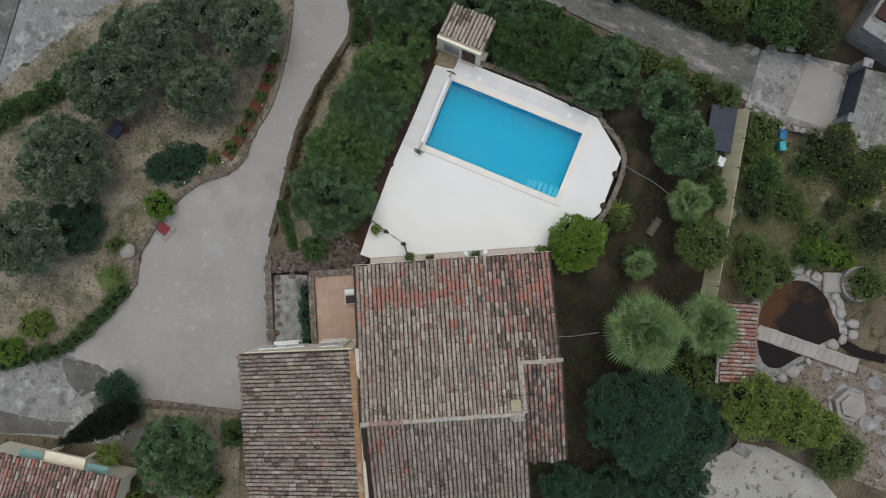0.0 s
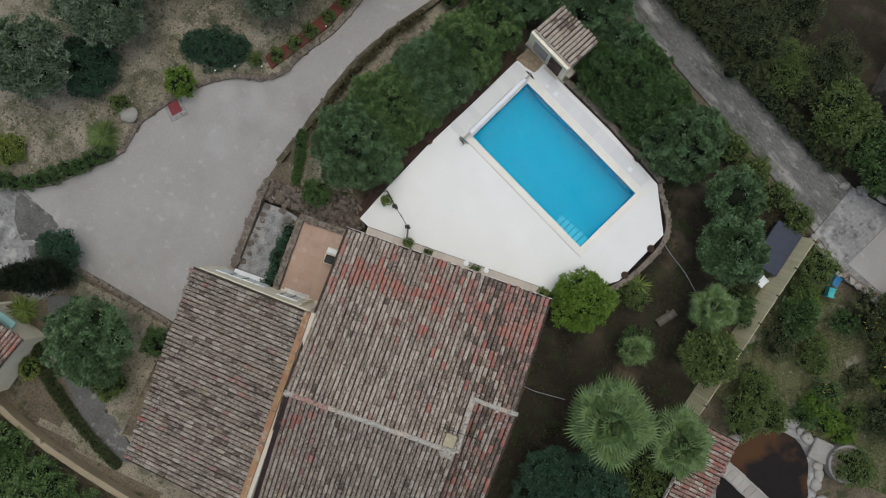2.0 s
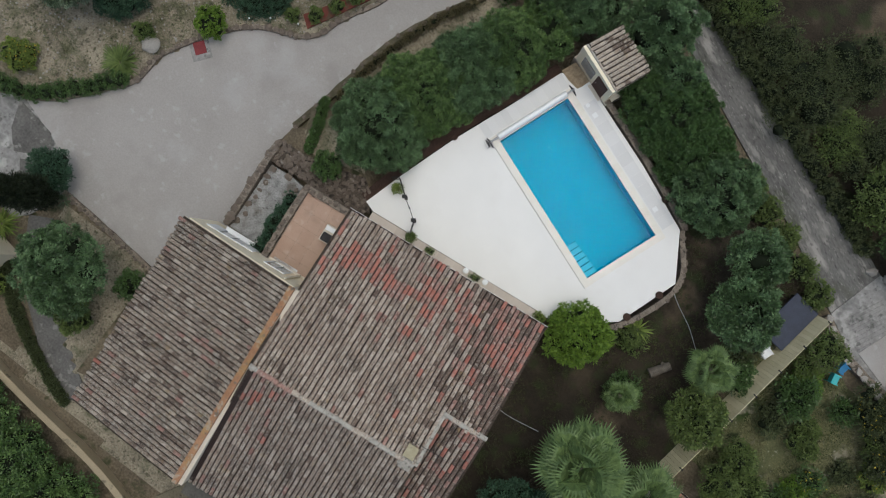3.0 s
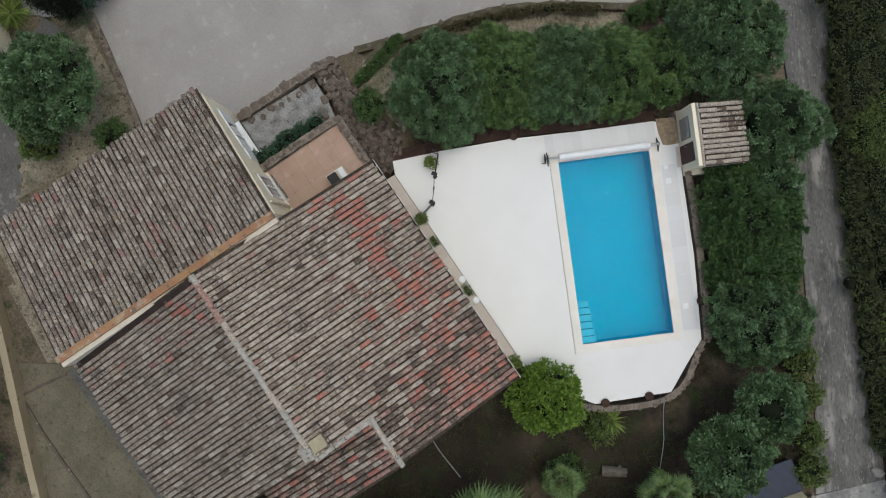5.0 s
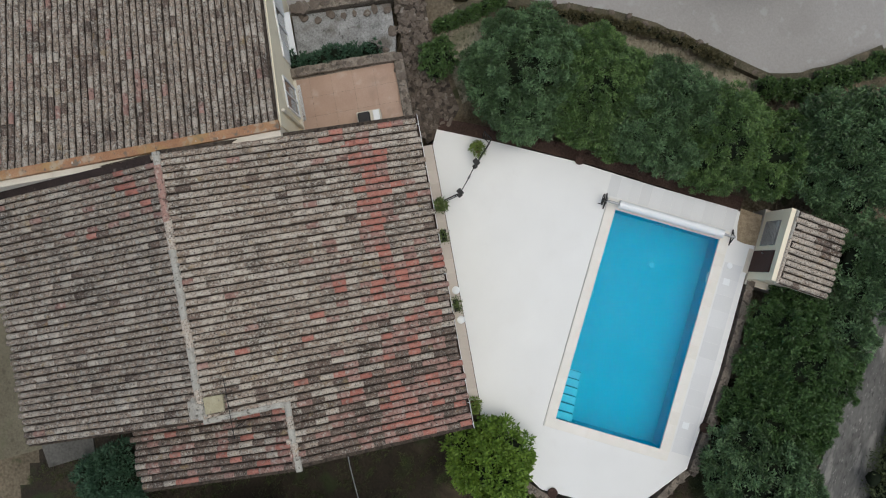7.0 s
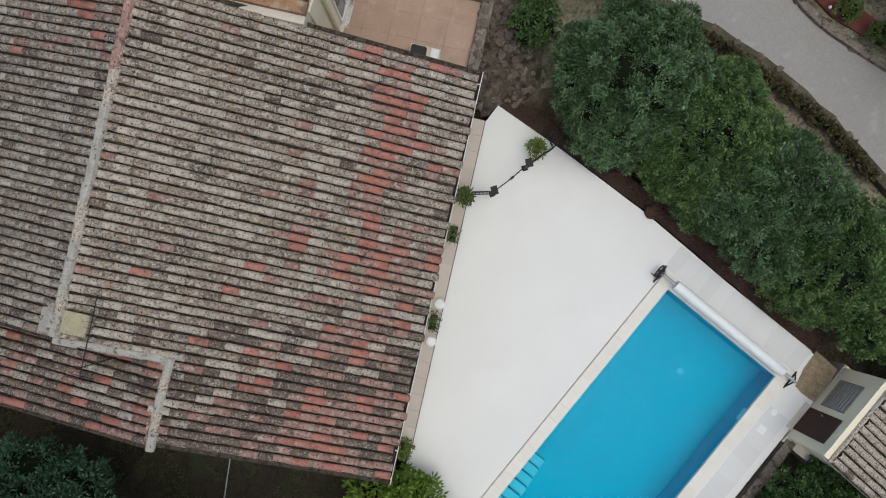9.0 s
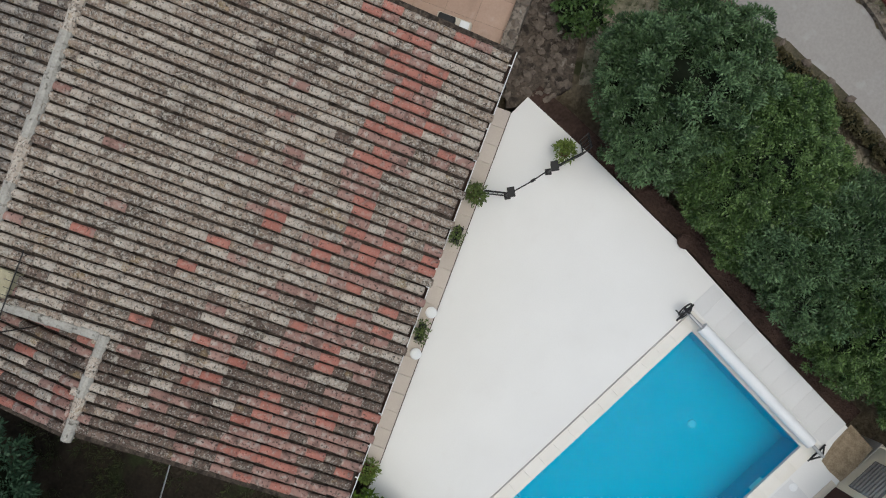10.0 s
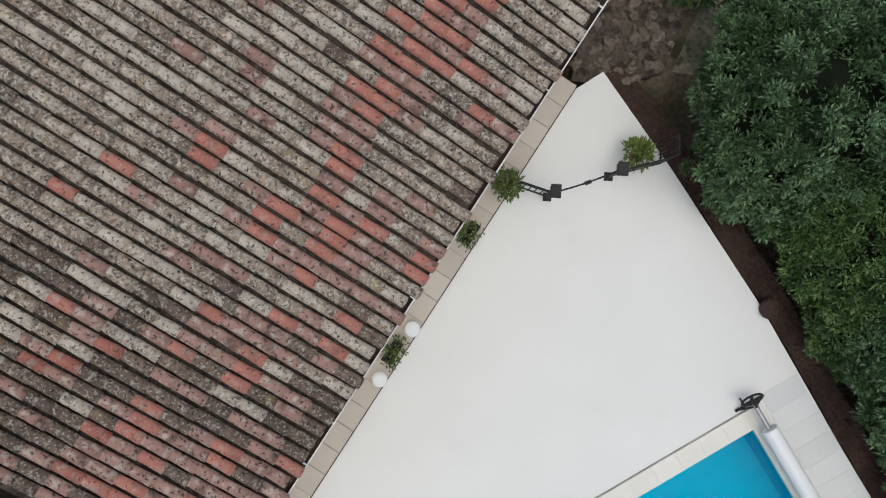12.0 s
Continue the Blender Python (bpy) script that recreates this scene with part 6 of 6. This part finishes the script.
pond = thing("garden_pond", "dark murky garden pond with a pale rim", "pond", pose(0, 0, 0))
P1 = [(18.3, -3.4), (18.7, -2.2), (19.5, -1.5), (20.9, -1.35), (22.0, -2.1), (22.5, -3.2), (22.9, -4.2), (21.7, -5.0), (20.3, -5.9), (19.4, -6.4), (18.6, -6.1), (18.25, -5.0)]
P1s = [(p.x, p.y) for p in smooth_line([(*p, 0) for p in P1 + P1[:1]], 0.4)][:-1]
mx, my = sum(p[0] for p in P1s) / len(P1s), sum(p[1] for p in P1s) / len(P1s)
part("rim", slab([(mx + (x - mx) * 1.18, my + (y - my) * 1.18) for x, y in P1s], -1.08, -1.4), OLD_CONCRETE, pond)
part("water", slab(P1s, -1.07, -1.075), POND_WATER, pond, "dark brown still water")
stream = [(22.6, -3.9), (23.3, -4.6), (24.2, -5.1), (25.6, -5.4), (25.5, -5.9), (24.0, -5.6), (22.9, -5.0), (22.2, -4.4)]
part("stream", slab(stream, -1.064, -1.069), POND_WATER, pond)
srg = random.Random(77)
for i in range(34):
    a = i * 6.283 / 34
    k = 1.18 + srg.uniform(0, 0.14)
    px_, py_ = P1s[int(i * len(P1s) / 34)]
    bm = bmesh.new()
    lump(bm, (mx + (px_ - mx) * k, my + (py_ - my) * k, -1.05), srg.uniform(0.18, 0.4), 0.5, 700 + i, 2, 0.35)
    part("stone", bm, PALE_STONE, pond, smooth=True)
flag_base = slab([(20.4, -6.4), (22.2, -5.4), (26, -6.6), (28, -7), (28, -14), (22.4, -12), (21.2, -8.8), (20.2, -7.4)], -1.12, -1.4)
flags = tagged(part("flagstone_terrace", flag_base, STONE_WALL), "irregular grey flagstone paving round the pond", "pavement", kind="structure")
for i in range(90):
    x, y = srg.uniform(20.3, 27.5), srg.uniform(-13.0, -5.6)
    if inside(x, y, [(20.4, -6.4), (22.2, -5.4), (26, -6.6), (28, -7), (28, -14), (22.4, -12), (21.2, -8.8), (20.2, -7.4)]) and math.hypot(x - 23.4, y + 8.3) > 1.4:
        r, k0, kn = srg.uniform(0.22, 0.55), srg.uniform(0, 1), srg.randrange(5, 9)
        part("flagstone", slab([(x + r * srg.uniform(.7, 1.1) * math.cos(k0 + k * 6.283 / kn), y + r * srg.uniform(.7, 1.1) * math.sin(k0 + k * 6.283 / kn)) for k in range(kn)], -1.1 + srg.uniform(0, .03), -1.13), (PALE_STONE, OLD_CONCRETE, STONE_WALL, STONE_WALL)[i % 4], flags)
bridge = thing("foot_bridge", "pale grey plank footbridge over the pond", "bridge", pose(18.15, -4.3, -0.95, 0, 0, -17.5))
plank = data("plank", boxes(((0.006, -0.42, 0), (0.394, 0.42, 0.05)), bevel=0.01), PLANK_PALE)
for i in range(15):
    part("plank", plank, None, bridge, m=pose(i * 0.4, 0.01 * (i % 3), 0, 0, 0, (i * 7 % 5) - 2))
for y in (-0.4, 0.32):
    part("rail_board", boxes(((0, y, 0.05), (5.2, y + 0.08, 0.12)), bevel=0.01), PLANK_PALE, bridge)
part("beam", boxes(((0, -0.3, -0.14), (6.0, -0.2, -0.003)), ((0, 0.2, -0.14), (6.0, 0.3, -0.003))), WOOD, bridge)
hexa = thing("stone_fountain", "hexagonal weathered stone basin on the terrace", "fountain", pose(23.4, -8.3, -1.1, 0, 0, 12))
for nm, r0, z0, z1, mt in (("plinth", 1.25, 0, 0.12, OLD_CONCRETE), ("basin", 1.0, 0.12, 0.5, PALE_STONE), ("top_stone", 0.7, 0.5, 0.66, PALE_STONE)):
    part(nm, tube(bmesh.new(), (0, 0, z0), (0, 0, z1), r0, r0 * 0.93, 6), mt, hexa)
planter = thing("round_planter", "round dark stone planter with a pale lip", "planter", pose(23.7, -1.4, -1.15))
part("wall", tube(bmesh.new(), (0, 0, 0), (0, 0, 0.6), 1.05, 1.0, 28), PALE_STONE, planter)
part("soil", tube(bmesh.new(), (0, 0, 0.58), (0, 0, 0.62), 0.9, 0.88, 28), STONE_WALL, planter)
part("lip", boxes(((-1.9, -0.55, 0.0), (-0.85, 0.6, 0.35)), bevel=0.05), PALE_STONE, planter)
tagged(part("gravel_terrace", slab([(15.6, -11.9), (17.4, -10.7), (19.0, -10.9), (21.8, -12.2), (23.0, -13.6), (23, -18), (14.5, -18), (14.4, -13.5)], -1.12, -1.4), material("pale_sandy_gravel", (0.26, 0.25, 0.22), (0.46, 0.45, 0.41), 0.8, 16.0, 0.95, 0.7, layers=(((0.10, 0.10, 0.07), 2.2, 0.58, 0.08, 0.8), ((0.08, 0.08, 0.06), 9.0, 0.62, 0.05, 0.6)))), "pale gravel terrace below the trees", "terrace", kind="structure")
seat = thing("garden_bench", "grey stone garden seat under the trees", "bench", pose(17.4, -11.0, -1.12, 0, 0, -35))
part("top", boxes(((-0.5, -0.25, 0.38), (0.5, 0.25, 0.48)), bevel=0.02), OLD_CONCRETE, seat)
for x in (-0.4, 0.28):
    part("support", boxes(((x, -0.2, 0), (x + 0.12, 0.2, 0.38))), OLD_CONCRETE, seat)

# gate at the end of the lane
rib = data("ramp_rib", boxes(((0, -0.05, 0), (2.3, 0.05, 0.03)), bevel=0.01), OLD_CONCRETE)
ramp = bpy.data.objects["road_ramp"]
for i in range(11):
    part("ramp_rib", rib, None, ramp, m=pose(17.95 + i * 0.19, 8.85 - i * 0.085, -1.106, 0, 0, 64))
for i in range(16):
    part("ramp_rib", rib, None, ramp, m=pose(23.6 + i * 0.22, 6.6 - i * 0.075, -1.106, 0, 0, 74))
part("ramp_slab", slab([(19.55, 8.1), (22.1, 7.35), (22.75, 10.5), (20.75, 11.45)], -1.06, -1.2), CONCRETE, ramp)
sgate = thing("sliding_gate", "tall dark steel gate closing the lane", "gate", pose(22.35, 7.75, -1.1, 0, 0, 76))
part("panel", boxes(((0, -0.03, 0.05), (2.9, 0.03, 1.75)), bevel=0.01), BLUE_TARP, sgate)
part("frame", boxes(((0, -0.05, 1.75), (2.9, 0.05, 1.82))), BLACK_METAL, sgate)
for u in (-0.22, 2.95):
    part("pillar", boxes(((u, -0.25, 0), (u + 0.4, 0.2, 1.85)), ((u - 0.05, -0.3, 1.85), (u + 0.45, 0.25, 1.93)), bevel=0.015), OLD_CONCRETE, sgate)
rim_r = low_wall("lane_wall", [(17.1, 8.6), (18.2, 7.95), (19.3, 7.5), (21.0, 7.2), (22.2, 7.1)], 0.4, -0.7, -1.4, STONE_WALL, "crumbling pale stone wall beside the lane")
stones_along(rim_r, [(17.1, 8.5), (18.2, 7.85), (19.3, 7.4), (21.0, 7.1), (22.0, 7.0)], 0.24, -0.72, PALE_STONE, 41, 0.5, 0.12)
stones_along(rim_r, [(17.5, 11.9), (18.8, 11.95), (20.4, 11.75), (21.5, 11.9)], 0.28, -1.0, PALE_STONE, 42, 0.8, 0.3)
far = thing("neighbour_house", "neighbouring house with a dark red-brown roof", "house", pose(16.6, 16.4, 0, 0, 0, -3))
part("wall", boxes(((0.2, 0.2, -1.4), (9.8, 6.8, 1.5))), STONE_WALL, far)
part("roof", prism([(0, 0, 1.6), (10, 0, 1.6), (10, 3.5, 2.6), (0, 3.5, 2.6)], 1.5), BROWN_WOOD, far, "dark red-brown roof")
part("roof", prism([(0, 3.5, 2.6), (10, 3.5, 2.6), (10, 7, 1.6), (0, 7, 1.6)], 1.5), BROWN_WOOD, far, "dark red-brown roof")
barn = thing("corner_building", "pale rendered building with a dark flat roof", "house", pose(22.7, 12.7, 0, 0, 0, 58))
part("wall", boxes(((0, -4.5, -1.4), (5, 0, 0.9))), OLD_CONCRETE, barn)
part("roof", boxes(((0.9, -4.7, 0.9), (5.2, -0.2, 1.02)), bevel=0.02), BROWN_WOOD, barn)

# ---- grass, stones and litter ----
def litter(name, label, zone_pts, count, seed, kind_, mat, avoid=None):
    rs = np.random.RandomState(seed)
    xs, ys = [p[0] for p in zone_pts], [p[1] for p in zone_pts]
    vs, fs = [], []
    while len(fs) < count:
        x, y = rs.uniform(min(xs), max(xs)), rs.uniform(min(ys), max(ys))
        if not inside(x, y, zone_pts) or noise.noise((x * 0.8, y * 0.8, seed)) < -0.12:
            continue
        z = height(x, y)
        if kind_ == "tuft":
            for k in range(7):
                a, ln = rs.uniform(0, 6.28), rs.uniform(0.06, 0.16)
                d = np.array([math.cos(a), math.sin(a), 0])
                s = np.array([-d[1], d[0], 0]) * 0.014
                b_ = np.array([x, y, z]) + d * rs.uniform(0, 0.12)
                o = len(vs)
                vs += [b_ - s, b_ + s, b_ + d * ln * 0.7 + s * 0.3 + (0, 0, ln * 0.7), b_ + d * ln * 0.7 - s * 0.3 + (0, 0, ln * 0.7)]
                fs.append((o, o + 1, o + 2, o + 3))
        else:
            r = rs.uniform(0.025, 0.075)
            o = len(vs)
            for q, hgt in ((1, 0), (0.6, 0.7)):
                for k in range(4):
                    a = k * 1.571 + rs.uniform(-.3, .3)
                    vs.append(np.array([x + r * q * math.cos(a), y + r * q * math.sin(a), z + r * hgt]))
            fs += [(o + 4, o + 5, o + 6, o + 7)] + [(o + k, o + (k + 1) % 4, o + 4 + (k + 1) % 4, o + 4 + k) for k in range(4)]
    tagged(new(name, raw_mesh(name, np.array(vs), np.array(fs), mat)), label, name.replace("_", " "), kind="stuff")


litter("grass", "sparse grass tufts on the rough ground", ROUGH_GRASS, 60000, 5, "tuft", leaf_material("dry_grass_blade", (0.05, 0.065, 0.025), (0.34, 0.33, 0.18)))
litter("garden_weeds", "patchy weeds on the bare bed", WEST_BED, 34000, 6, "tuft", leaf_material("weed_blade", (0.04, 0.055, 0.025), (0.26, 0.25, 0.15)))
litter("shade_weeds", "low weeds under the trees", SHADY, 26000, 8, "tuft", leaf_material("shade_weed_blade", (0.015, 0.022, 0.008), (0.10, 0.115, 0.045)))
litter("bed_stones", "small pale stones scattered over the bed", WEST_BED, 9000, 7, "stone", PALE_STONE)
